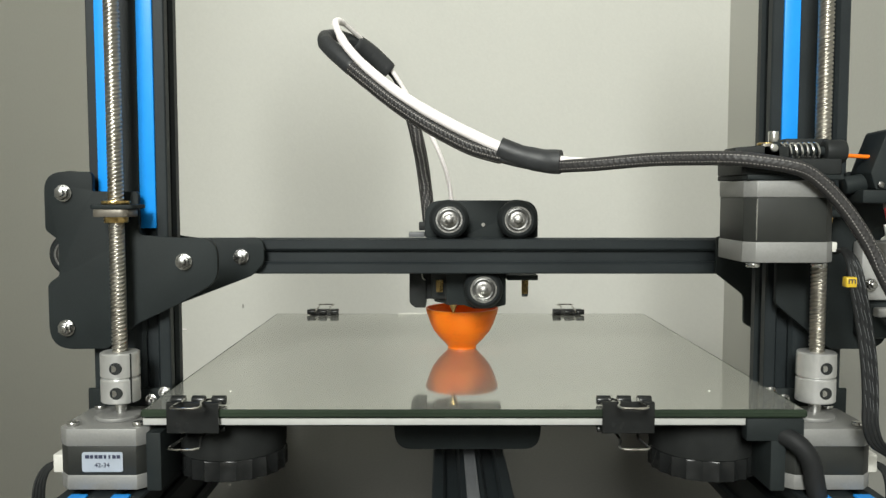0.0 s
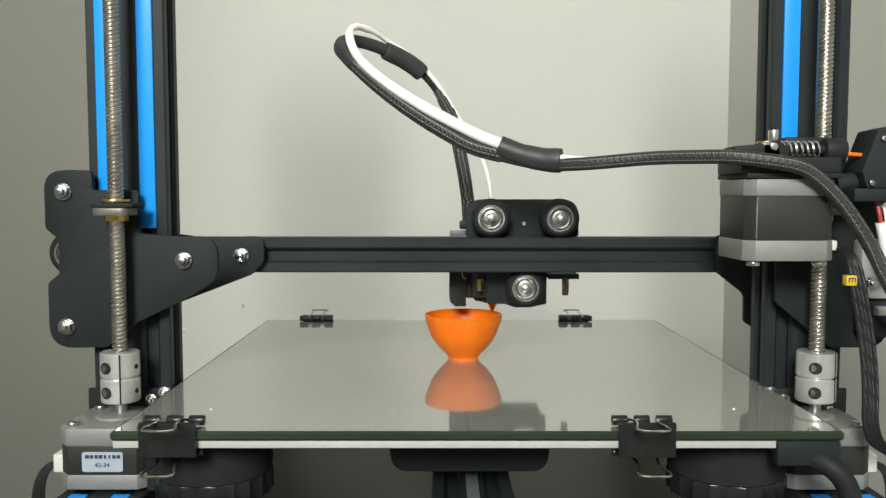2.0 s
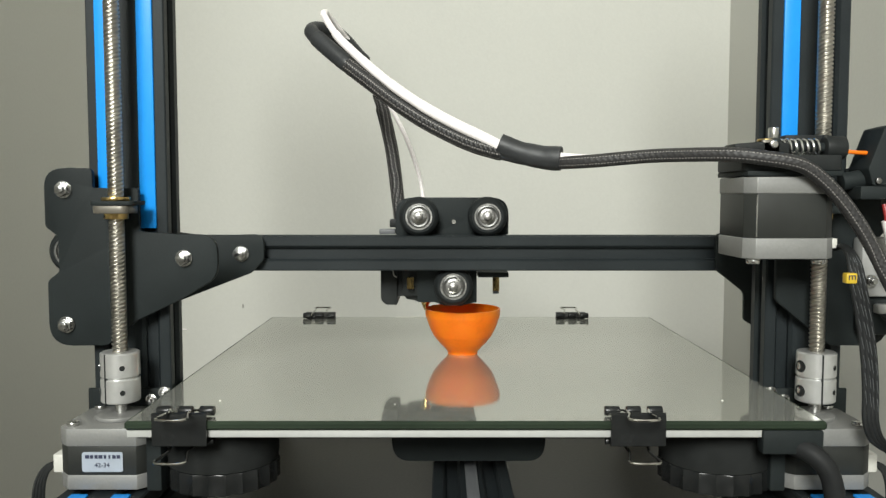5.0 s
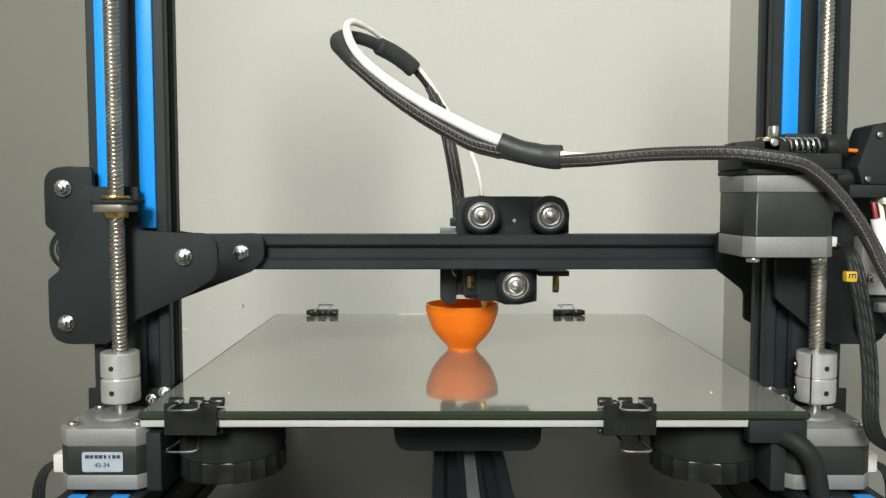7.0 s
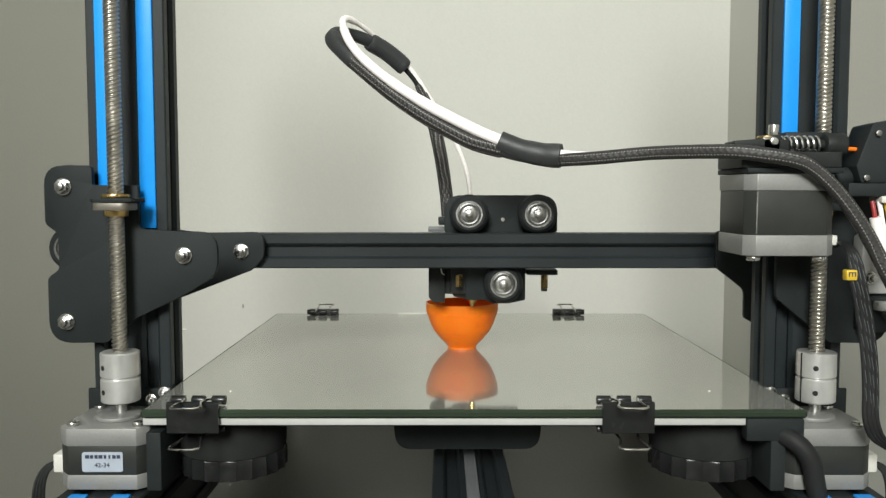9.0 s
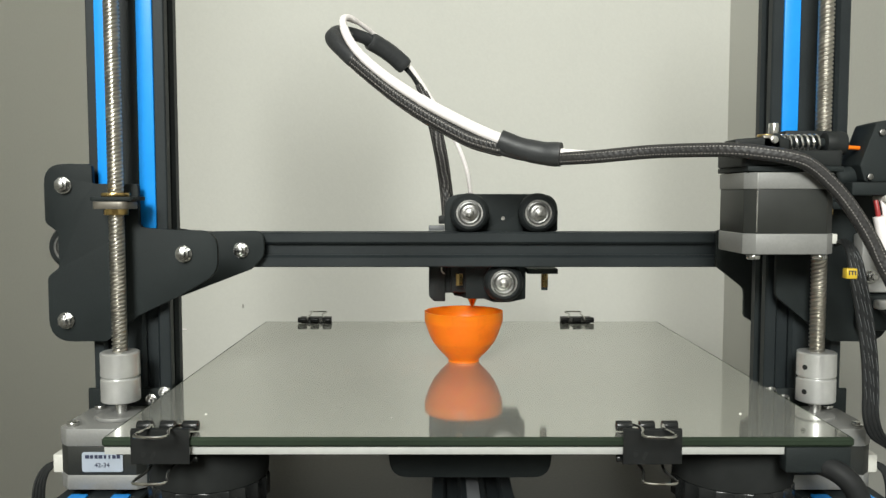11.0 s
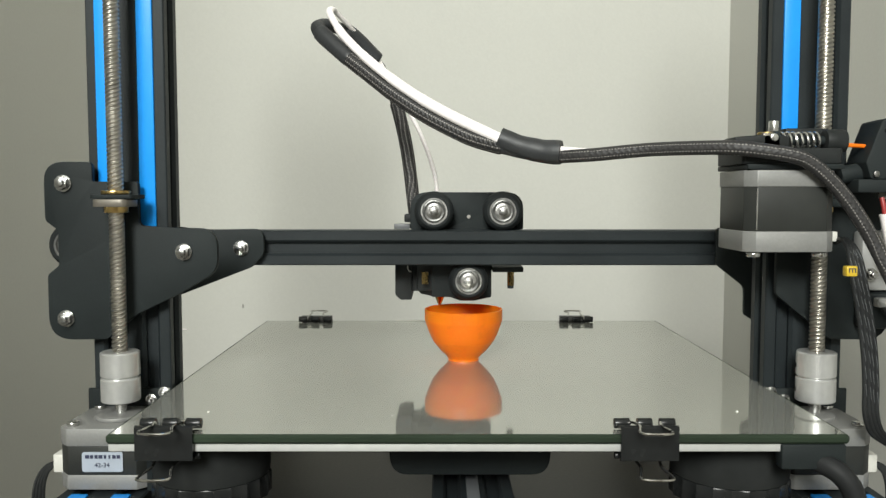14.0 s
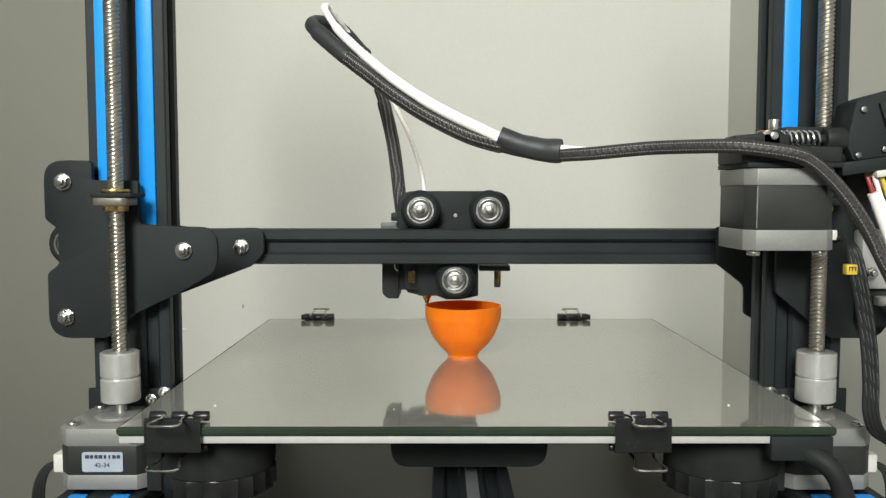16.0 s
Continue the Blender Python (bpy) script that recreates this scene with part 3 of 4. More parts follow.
def carriage_parts():
    for x, z in ((-0.0094, 0.2009), (0.0307, 0.2009), (0.0108, 0.1600)):
        v_wheel(x, 0.478, z, carriage)
        part("axle_spacer", rod((x, 0.4830, z), (x, 0.4895, z), 0.0042, None, 20), STEEL, carriage)
    part("plate_hole", rod((0.0112, 0.4890, 0.1974), (0.0112, 0.4896, 0.1974), 0.0012, None, 14), STEEL, carriage)
    part("fan_housing", prism(rounded([(-0.0335, 0.1690), (-0.0234, 0.1690), (-0.0234, 0.1462), (-0.0300, 0.1462, 0.002), (-0.0335, 0.1490, 0.004)], 0.0008, 4), 0.496, 0.530, "y", 0.0005), PLASTIC, carriage)
    part("head_cover", box(-0.0200, 0.0250, 0.4930, 0.535, 0.1520, 0.2050, 0.001), PLASTIC, carriage)
    part("heater_shroud", prism(rounded([(-0.0236, 0.1690), (-0.0080, 0.1690), (-0.0080, 0.1480), (-0.0125, 0.1485), (-0.0178, 0.1495), (-0.0190, 0.1512), (-0.0236, 0.1512)], 0.0006, 3), 0.4990, 0.5300, "y", 0.0004), PLASTIC, carriage)
    # thin pale arc shaped as the hooked highlight on the duct
    part("duct_highlight", tube([(-0.0258, 0.4955, 0.1672), (-0.0256, 0.4950, 0.1654), (-0.0248, 0.4950, 0.1640), (-0.0236, 0.4955, 0.1634)], 0.00035, None, 8), NYLON, carriage, "pale arc standing in for a highlight on the duct")
    part("spacer_end", rod((0.0368, 0.492, 0.1538), (0.0368, 0.492, 0.1555), 0.0019, None, 14), POWDER, carriage)
    part("belt_clamp", box(0.0256, 0.0440, 0.485, 0.500, 0.1642, 0.1672, 0.0004), POWDER, carriage)
    part("eccentric_spacer", rod((0.0368, 0.492, 0.1555), (0.0368, 0.492, 0.1645), 0.0023, None, 6), BRASS, carriage, "brass eccentric spacer")
    part("eccentric_spacer", rod((-0.0150, 0.488, 0.1570), (-0.0150, 0.488, 0.1640), 0.0023, None, 6), BRASS, carriage, "brass eccentric spacer")
    part("heater_wire", rod((-0.0188, 0.4965, 0.1575), (-0.0188, 0.4965, 0.1680), 0.0011, None, 12), RED, carriage, "red heater lead")
    part("belt_end", box(-0.0335, -0.0240, 0.487, 0.496, 0.1900, 0.1930, 0.0004), BELT, carriage)
    part("wire_clip", box(-0.0275, -0.0225, 0.490, 0.497, 0.1940, 0.1990, 0.0008), PLASTIC, carriage)
    part("heater_block", box(-0.0125, 0.0055, 0.500, 0.518, 0.1478, 0.1535, 0.0008), RUBBER, carriage, "black silicone heater sock")
    part("nozzle", rod((-0.0063, 0.5100, 0.1480), (-0.0063, 0.5100, 0.1412), 0.0038, None, 20, r2=0.0008), BRASS, carriage, "brass nozzle")
    part("drive_belt", box(-0.130, -0.0335, 0.4776, 0.4836, 0.1834, 0.1846, 0.0002), RUBBER, carriage)


carriage_parts()

# ---------------------------------------------------------------- the bed that runs to and fro (built round y = 0 at the middle of the print)
bed = part("bed_plate", box(-0.154, 0.156, -0.156, 0.152, 0.1073, 0.1108, 0.0004), BED_ALU, printer, "pale aluminium heated bed plate", place=pose(0, 0.51, 0))


def bed_parts():
    part("insulation", box(-0.152, 0.154, -0.150, 0.150, 0.1050, 0.1071, 0.0006), FOAM, bed)
    part("bed_carrier", prism(rounded([(-0.040, 0.1049), (0.040, 0.1049), (0.038, 0.0805, 0.009), (-0.038, 0.0805, 0.009)], 0.001, 6), -0.108, -0.100, "y", 0.0006), POWDER, bed)
    part("bed_carrier", box(-0.030, 0.033, -0.100, 0.11, 0.0870, 0.0930, 0.001), POWDER, bed)
    for sx in (-1, 1):
        for sy in (-1, 1):
            own = bmesh.new()
            n = 44
            prof = [(0.0262 + (0.0012 if k % 2 else 0.0), k) for k in range(n)]
            ring = [(sx * 0.122 + r * math.cos(2 * math.pi * k / n), sy * 0.115 + r * math.sin(2 * math.pi * k / n)) for r, k in prof]
            prism(ring, 0.0745, 0.0850, "z", 0.0008, own)
            part("levelling_knob", own, CLIP, bed, "black ridged levelling knob")
            part("knob_post", rod((sx * 0.122, sy * 0.115, 0.085), (sx * 0.122, sy * 0.115, 0.1049), 0.0065, None, 16), POWDER, bed)
            hub = [(0.0, 0.0852), (0.0266, 0.0852), (0.0272, 0.0890), (0.0270, 0.0985), (0.0262, 0.1030), (0.0240, 0.1049), (0.0, 0.1049)]
            part("knob_hub", lathe(hub, None, 40, (sx * 0.122, sy * 0.115, 0.0)), FOAM, bed)
    for sx in (-1, 1):
        part("carrier_arm", prism([(sx * 0.02, -0.03), (sx * 0.02, 0.03), (sx * 0.135, 0.13), (sx * 0.145, 0.12), (sx * 0.145, -0.05), (sx * 0.135, -0.06)] if sx < 0 else [(0.135, -0.06), (0.145, -0.05), (0.145, 0.12), (0.135, 0.13), (0.02, 0.03), (0.02, -0.03)], 0.0945, 0.0980, "z"), POWDER, bed)
    part("corner_cover", box(0.1290, 0.1562, -0.1578, -0.1500, 0.1000, 0.1109, 0.001), POWDER, bed)
    # thick lead at the bed's corner
    part("bed_cable", tube([(0.142, -0.148, 0.1030), (0.1500, -0.158, 0.1010), (0.1560, -0.161, 0.0950), (0.1595, -0.161, 0.0850), (0.1645, -0.158, 0.0600), (0.168, -0.150, 0.035)], 0.0046, None, 14), LEAD, bed, "thick black sleeved lead")


bed_parts()

glass = thing("glass_plate", "clear glass print plate with green edges, clipped on the bed", "glass plate", place=pose(0, 0.51, 0))
g = box(-0.1545, 0.1575, -0.158, 0.153, 0.1110, 0.1150, 0.0010, None, 1)
# dark border on the top face paints in the edge's reflection through the glass
bmesh.ops.inset_region(g, faces=[f for f in g.faces if f.normal.z > 0.9], thickness=0.0008)
g.normal_update()
border = sorted((f for f in g.faces if f.normal.z > 0.9), key=lambda f: f.calc_area())[:-1]
for f in g.faces:
    f.material_index = 0 if f in border else 1 if f.normal.z > 0.9 else 0
ob = new("pane", mesh_of(g, "pane", [GLASS_EDGE, GLASS_TOP], smooth=False))
ob.parent = glass
# small white specks lying on the glass
for x, y, r in ((-0.1214, -0.1220, 0.0007), (0.1232, -0.1212, 0.0007), (-0.036, -0.128, 0.0004)):
    part("glass_speck", lathe([(0.0, 0.0), (r, 0.0), (r * 0.6, r * 0.7), (0.0, r)], None, 8, (x, y, 0.1150)), NYLON, glass, "tiny white speck on the glass")
# pale strip modelled in place of the glint along the rear edge
part("edge_glint", box(-0.051, -0.028, 0.1512, 0.1522, 0.1149, 0.1158, 0.0), NYLON, glass, "pale strip standing in for a glint on the rear edge")

# ---------------------------------------------------------------- clips


def binder_clip(rise):
    """A black spring clip on the plate's edge; its spine faces -y and stands at y = 0, the plate's top at z = 0."""
    ob = thing("binder_clip", "black steel binder clip with bare wire handles, gripping the glass", "binder clip", "clips on the glass plate")
    part("spine", prism(rounded([(-0.0008, -0.0105), (-0.0008, 0.0035), (0.0006, 0.0042), (0.0096, 0.0012), (0.0096, 0.0004), (0.0004, 0.0030), (0.0002, -0.0100), (0.0080, -0.0086), (0.0080, -0.0094), (0.0004, -0.0110)], 0.0003, 2), -0.0121, 0.0121, "x", 0.0), CLIP, ob)
    for x0, x1 in ((-0.0130, -0.0064), (-0.0032, 0.0032), (0.0064, 0.0130)):
        part("jaw_roll", rod((x0, 0.0098, 0.0026), (x1, 0.0098, 0.0026), 0.0022, None, 16, bevel=0.0003), CLIP, ob)
        part("jaw_roll", rod((x0, 0.0080, -0.0108), (x1, 0.0080, -0.0108), 0.0016, None, 16, bevel=0.0003), CLIP, ob)
    top = [(-0.0068, 0.0098, 0.0021), (-0.0060, 0.0060, 0.0040 + rise * 0.3), (-0.0046, -0.0020, 0.0046 + rise), (-0.0066, -0.0104, 0.0045 + rise * 1.3), (-0.0040, -0.0130, 0.0044 + rise * 1.4),
           (0.0040, -0.0130, 0.0044 + rise * 1.4), (0.0066, -0.0104, 0.0045 + rise * 1.3), (0.0046, -0.0020, 0.0046 + rise), (0.0060, 0.0060, 0.0040 + rise * 0.3), (0.0068, 0.0098, 0.0021)]
    part("wire_handle", tube(top, 0.00062, None, 10), WIRE, ob, "bright steel wire handle")
    low = [(-0.0068, 0.0080, -0.0108), (-0.0050, 0.0030, -0.0118), (-0.0045, -0.0040, -0.0126), (-0.0066, -0.0130, -0.0134), (-0.0040, -0.0155, -0.0136),
           (0.0040, -0.0155, -0.0136), (0.0066, -0.0130, -0.0134), (0.0045, -0.0040, -0.0126), (0.0050, 0.0030, -0.0118), (0.0068, 0.0080, -0.0108)]
    part("wire_handle", tube(low, 0.00062, None, 10), WIRE, ob, "bright steel wire handle")
    return ob


CLIP_AT = ((-0.1295, -0.1588, 0), (0.0733, -0.1588, 0), (-0.1135, 0.1540, 180), (0.0920, 0.1540, 180))
front_clip = binder_clip(0.0)
back_clip = binder_clip(0.0012)
clips = [front_clip, copy_thing(front_clip, pose(0, 0, 0)), back_clip, copy_thing(back_clip, pose(0, 0, 0))]

# ---------------------------------------------------------------- the bowl that is being printed
bowl = thing("printed_bowl", "small translucent orange printed bowl standing on the glass", "bowl", place=pose(-0.0005, 0.51, 0.115))


TOP, RING_H = 0.0264, 0.0014


def bowl_parts():
    def outer(z):
        form = ((0.0, 0.0094), (0.0012, 0.0094), (0.0030, 0.0108), (0.0065, 0.0144), (0.0118, 0.0186), (0.0165, 0.0209), (0.0205, 0.0223), (0.0240, 0.0235), (0.0248, 0.0237), (0.04, 0.0237))
        for (z0, r0), (z1, r1) in zip(form, form[1:]):
            if z <= z1:
                return r0 + (r1 - r0) * (z - z0) / (z1 - z0)

    steps = [k / 56 * TOP for k in range(57)]
    profile = [(0.0, 0.0)]
    for z in steps:
        profile.append((outer(z) - (0.0001 if int(z / 0.0005) % 2 else 0.0), z))
    wall = 0.0012
    profile += [(r - wall, z) for r, z in profile[:3:-1]] + [(0.0, 0.0016)]
    part("body", lathe(profile, None, 64), PRINT, bowl)
    # the layers laid while we watch: rings that rise out of the wall one after the other
    rings = []
    for k in range(4):
        r = 0.02365 - 0.00001 * k
        own = [(r, TOP - RING_H - 0.0001), (r, TOP - RING_H / 2), (r + 0.00004, TOP - 0.0002), (r - 0.0002, TOP - 0.00002 * k - 0.00002),
               (r - 0.0008, TOP - 0.00002 * k - 0.00002), (r - 0.0010, TOP - 0.0002), (r - 0.0010, TOP - RING_H - 0.0001)]
        rings.append(part("fresh_layer", lathe(own + own[:1], None, 64), PRINT, bowl, "fresh upper layers of the print", place=pose(0, 0, 0)))
    return rings


fresh_layers = bowl_parts()

# ---------------------------------------------------------------- cables
# the part of the harness that only climbs with the gantry
harness = thing("cable_harness", "black braided cable harness with white tube above the print head", "cable harness")
still = part("wrap_core", tube([(0.0480, 0.4225, 0.2300), (0.0300, 0.428, 0.2325), (0.0155, 0.430, 0.2362)], 0.0036, None, 14), TAPE, harness, "taped bundle of the harness", place=pose(0, 0, 0))
FIXED_RUN = [(0.204, 0.368, 0.146), (0.197, 0.368, 0.1611), (0.1887, 0.369, 0.1773), (0.1835, 0.37, 0.1881), (0.1761, 0.37, 0.2002), (0.1686, 0.37, 0.2104), (0.1606, 0.37, 0.2189), (0.1527, 0.37, 0.2252), (0.1445, 0.37, 0.2283), (0.1324, 0.372, 0.2304), (0.121, 0.376, 0.2319), (0.1082, 0.385, 0.2324), (0.0881, 0.4, 0.2324), (0.0627, 0.412, 0.2305), (0.0467, 0.423, 0.23)]
part("wrap", tube([(0.0480, 0.4225, 0.2322), (0.0400, 0.4252, 0.2328), (0.0320, 0.4272, 0.2345), (0.0240, 0.4288, 0.2370), (0.0165, 0.4298, 0.2400)], lambda u: 0.0060 + 0.0003 * math.sin(u * 5 + 1) + 0.00012 * math.sin(u * 17), None, 20), TAPE, still, "black tape wrapped round the harness")
part("tube_end", tube([(0.0620, 0.4160, 0.2322), (0.0470, 0.4220, 0.2338), (0.0300, 0.4270, 0.2375), (0.0177, 0.4280, 0.2405)], 0.0017, None, 12), WHITE, still, "white plastic tube")

# the loop between the wrap and the print head at both ends of its travel
SLEEVE_L = [(0.017, 0.43, 0.2361), (0.0038, 0.436, 0.2403), (-0.0081, 0.441, 0.2458), (-0.0235, 0.447, 0.2543), (-0.0392, 0.453, 0.265), (-0.0521, 0.459, 0.2754), (-0.0653, 0.465, 0.2858), (-0.0772, 0.471, 0.296), (-0.0878, 0.478, 0.306), (-0.0901, 0.486, 0.3108), (-0.0864, 0.493, 0.313), (-0.0809, 0.499, 0.3122), (-0.0768, 0.504, 0.3099), (-0.0717, 0.508, 0.3052), (-0.0656, 0.512, 0.2983), (-0.0596, 0.515, 0.2926), (-0.0563, 0.517, 0.2824), (-0.0519, 0.519, 0.2703), (-0.0485, 0.52, 0.2573), (-0.0456, 0.52, 0.2438), (-0.0435, 0.52, 0.2295), (-0.0415, 0.52, 0.2116), (-0.0393, 0.518, 0.1944)]
SLEEVE_R = [(0.017, 0.43, 0.2362), (0.0038, 0.436, 0.2402), (-0.0075, 0.441, 0.2465), (-0.0228, 0.447, 0.2561), (-0.037, 0.453, 0.2663), (-0.0499, 0.459, 0.277), (-0.0599, 0.465, 0.2867), (-0.0675, 0.471, 0.295), (-0.0699, 0.478, 0.2994), (-0.0669, 0.486, 0.3042), (-0.0589, 0.493, 0.3048), (-0.0496, 0.499, 0.3029), (-0.0417, 0.504, 0.3001), (-0.0328, 0.508, 0.2963), (-0.0235, 0.512, 0.2904), (-0.0144, 0.515, 0.2807), (-0.0073, 0.517, 0.2701), (-0.0019, 0.519, 0.2579), (0.0014, 0.52, 0.2448), (0.0039, 0.52, 0.2323), (0.0057, 0.52, 0.2216), (0.0072, 0.52, 0.2108), (0.0079, 0.518, 0.1972)]
TUBE_L = [(0.0168, 0.428, 0.2389), (0.0064, 0.433, 0.2446), (-0.0085, 0.438, 0.2522), (-0.0237, 0.444, 0.2612), (-0.0393, 0.45, 0.2723), (-0.0521, 0.456, 0.283), (-0.0636, 0.462, 0.2937), (-0.0728, 0.468, 0.3033), (-0.0808, 0.475, 0.3156), (-0.0808, 0.482, 0.3191), (-0.0778, 0.489, 0.3164), (-0.0744, 0.496, 0.3123), (-0.0715, 0.503, 0.309), (-0.0671, 0.507, 0.3036), (-0.0617, 0.511, 0.2961), (-0.0567, 0.514, 0.2872), (-0.051, 0.517, 0.2771), (-0.0438, 0.52, 0.2651), (-0.0367, 0.522, 0.2511), (-0.0307, 0.524, 0.2351), (-0.0271, 0.524, 0.2225), (-0.0253, 0.522, 0.2098)]
TUBE_R = [(0.0168, 0.428, 0.2414), (0.0061, 0.433, 0.2459), (-0.0088, 0.438, 0.2538), (-0.024, 0.444, 0.2625), (-0.0396, 0.45, 0.2727), (-0.0524, 0.456, 0.2828), (-0.0608, 0.462, 0.2921), (-0.0649, 0.468, 0.3017), (-0.0646, 0.475, 0.3085), (-0.0614, 0.482, 0.3118), (-0.0561, 0.489, 0.312), (-0.05, 0.496, 0.3107), (-0.0436, 0.503, 0.3074), (-0.0335, 0.507, 0.3023), (-0.0225, 0.511, 0.294), (-0.0137, 0.514, 0.2848), (-0.0062, 0.517, 0.2747), (0.001, 0.52, 0.2633), (0.01, 0.522, 0.2492), (0.0167, 0.524, 0.2368), (0.0203, 0.524, 0.2253), (0.0221, 0.522, 0.2126)]


def blend(a, b, u):
    return [Vector(p).lerp(Vector(q), u) for p, q in zip(a, b)]


def cable_piece(r, length, seg=16):
    """A short straight piece of cable lying along z, its ends drawn in a little so that neighbours overlap."""
    h = length / 2
    return lathe([(0.0, -h), (r * 0.90, -h), (r * 0.985, -h * 0.62), (r, -h * 0.3), (r, h * 0.3), (r * 0.985, h * 0.62), (r * 0.90, h), (0.0, h)], None, seg)


def cable_pieces(name, left, right, count, sizes):
    """Rigid pieces of a bending cable: (object, how far along it)."""
    run = curve_through(blend(left, right, 0.5), count + 1)
    step = (run[1] - run[0]).length
    meshes = {}
    out = []
    for k in range(count):
        u = (k + 0.5) / count
        r, mat = next((r, m) for end, r, m in sizes if u <= end)
        if (r, mat.name) not in meshes:
            meshes[r, mat.name] = mesh_of(cable_piece(r, step * 2.2), name, mat)
        ob = new(name, meshes[r, mat.name])
        ob.parent = harness
        out.append(ob)
    return out


SLEEVE_N, TUBE_N = 104, 90
sleeve_pieces = cable_pieces("sleeve_piece", SLEEVE_L, SLEEVE_R, SLEEVE_N, ((0.355, 0.0047, SLEEVE), (0.445, 0.0049, TAPE), (0.47, 0.0043, TAPE), (0.555, 0.0037, TAPE), (0.645, 0.0055, TAPE), (0.70, 0.0021, LEAD), (0.725, 0.0026, SLEEVE), (0.75, 0.0033, SLEEVE), (1.0, 0.0042, SLEEVE)))
tube_pieces = cable_pieces("tube_piece", TUBE_L, TUBE_R, TUBE_N, ((0.18, 0.0031, WHITE), (0.26, 0.0029, WHITE), (0.33, 0.0027, WHITE), (0.42, 0.0025, WHITE), (0.50, 0.0020, WHITE), (1.0, 0.0014, WHITE)))

fixed_pieces = cable_pieces("sleeve_piece", FIXED_RUN, FIXED_RUN, 72, ((1.0, 0.0034, SLEEVE_THIN),))

# motor lead with its yellow marker
lead = thing("motor_lead", "bundle of black and white striped wires with a yellow marker", "cable", place=pose(0, 0, 0))
LEAD_RUN = [(0.1729, 0.385, 0.1879), (0.1722, 0.376, 0.1898), (0.1709, 0.366, 0.1868), (0.1711, 0.362, 0.181), (0.1716, 0.36, 0.1736), (0.1737, 0.36, 0.1635), (0.1756, 0.36, 0.1534), (0.1772, 0.36, 0.1432), (0.1783, 0.36, 0.1329), (0.1789, 0.36, 0.1227), (0.1793, 0.36, 0.1118), (0.1835, 0.362, 0.1027), (0.1931, 0.366, 0.0962)]
for k in range(4):
    dx = 0.0018 * (k - 1.5)
    run = [(x + dx * min(1.0, 0.3 * i), y, z) for i, (x, y, z) in enumerate(LEAD_RUN)]
    part("wire", tube(run, 0.0011, None, 14), LEAD, lead)
    fine = curve_through([(x - 0.0002, y - 0.0012, z) for x, y, z in run[1:11]], 76)
    stripes = bmesh.new()
    for j in range(k, 68, 7):
        sway = 0.0003 * math.sin(j * 0.9 + k)
        tube([p + Vector((sway + 0.0001 * i, 0.0, 0.0)) for i, p in enumerate(fine[j:j + 6])], 0.00012, stripes, 5)
    part("stripes", stripes, BELT, lead, "broken pale stripe of the wire")
part("marker", box(0.1653, 0.1702, 0.3578, 0.3620, 0.1743, 0.1789, 0.0006), YELLOW, lead, "yellow wire marker with a dark letter")
_e = bmesh.new()
box(0.1662, 0.1693, 0.3575, 0.3578, 0.1776, 0.1780, 0, _e)
for _x in (0.1662, 0.16755, 0.1689):
    box(_x, _x + 0.0004, 0.3575, 0.3578, 0.1760, 0.1777, 0, _e)
part("letter", _e, INK, lead)

# ---------------------------------------------------------------- filament and its sensor
sensor = thing("filament_sensor", "black plastic filament sensor riding on the orange filament", "filament sensor", place=pose(0.195, 0.390, 0.2335))
part("housing", prism(rounded([(-0.0015, 0.0115), (0.006, 0.0132), (0.030, 0.0160), (0.030, -0.016), (-0.006, -0.016), (-0.0085, -0.008)], 0.002, 4), -0.010, 0.010, "y", 0.001), POWDER, sensor)
part("cover", prism(rounded([(0.008, 0.009), (0.028, 0.010), (0.028, -0.012), (0.012, -0.012)], 0.001, 3), -0.012, -0.0098, "y", 0.0004), POWDER, sensor)
for sx, sz in ((0.0010, 0.0070), (-0.0040, -0.0135), (0.0085, -0.0125)):
    part("screw", rod((sx, -0.010, sz), (sx, -0.0115, sz), 0.0015, None, 16, bevel=0.0004), RACE, sensor)
part("neck", rod((-0.0165, 0.0, -0.0140), (-0.004, 0.0, -0.0120), 0.0044, None, 18, bevel=0.0006), POWDER, sensor)
part("bracket", box(-0.0115, 0.0300, -0.0095, 0.0095, -0.0222, -0.0158, 0.001), POWDER, sensor)
part("plug", box(0.004, 0.019, -0.010, 0.002, -0.0252, -0.0220, 0.0006), NYLON, sensor, "white nylon plug")
for dx, mat in ((0.0015, RED), (0.0047, WHITE), (0.0079, YELLOW)):
    part("wire", tube([(dx, -0.006, -0.0245), (dx + 0.0005, -0.007, -0.029), (dx + 0.002, -0.007, -0.036), (dx + 0.009, -0.005, -0.056)], 0.0011, None, 14), mat, sensor)
part("wire_boot", rod((0.0022, -0.008, -0.0320), (0.0080, -0.008, -0.0560), 0.0027, None, 16), WHITE, sensor)
filament = thing("filament", "orange filament running into the feeder", "filament", place=pose(0, 0, 0))
part("strand", tube([(0.1735, 0.3850, 0.2340), (0.190, 0.388, 0.2332), (0.215, 0.390, 0.2330), (0.26, 0.390, 0.2330)], 0.0010, None, 10), FILAMENT, filament)

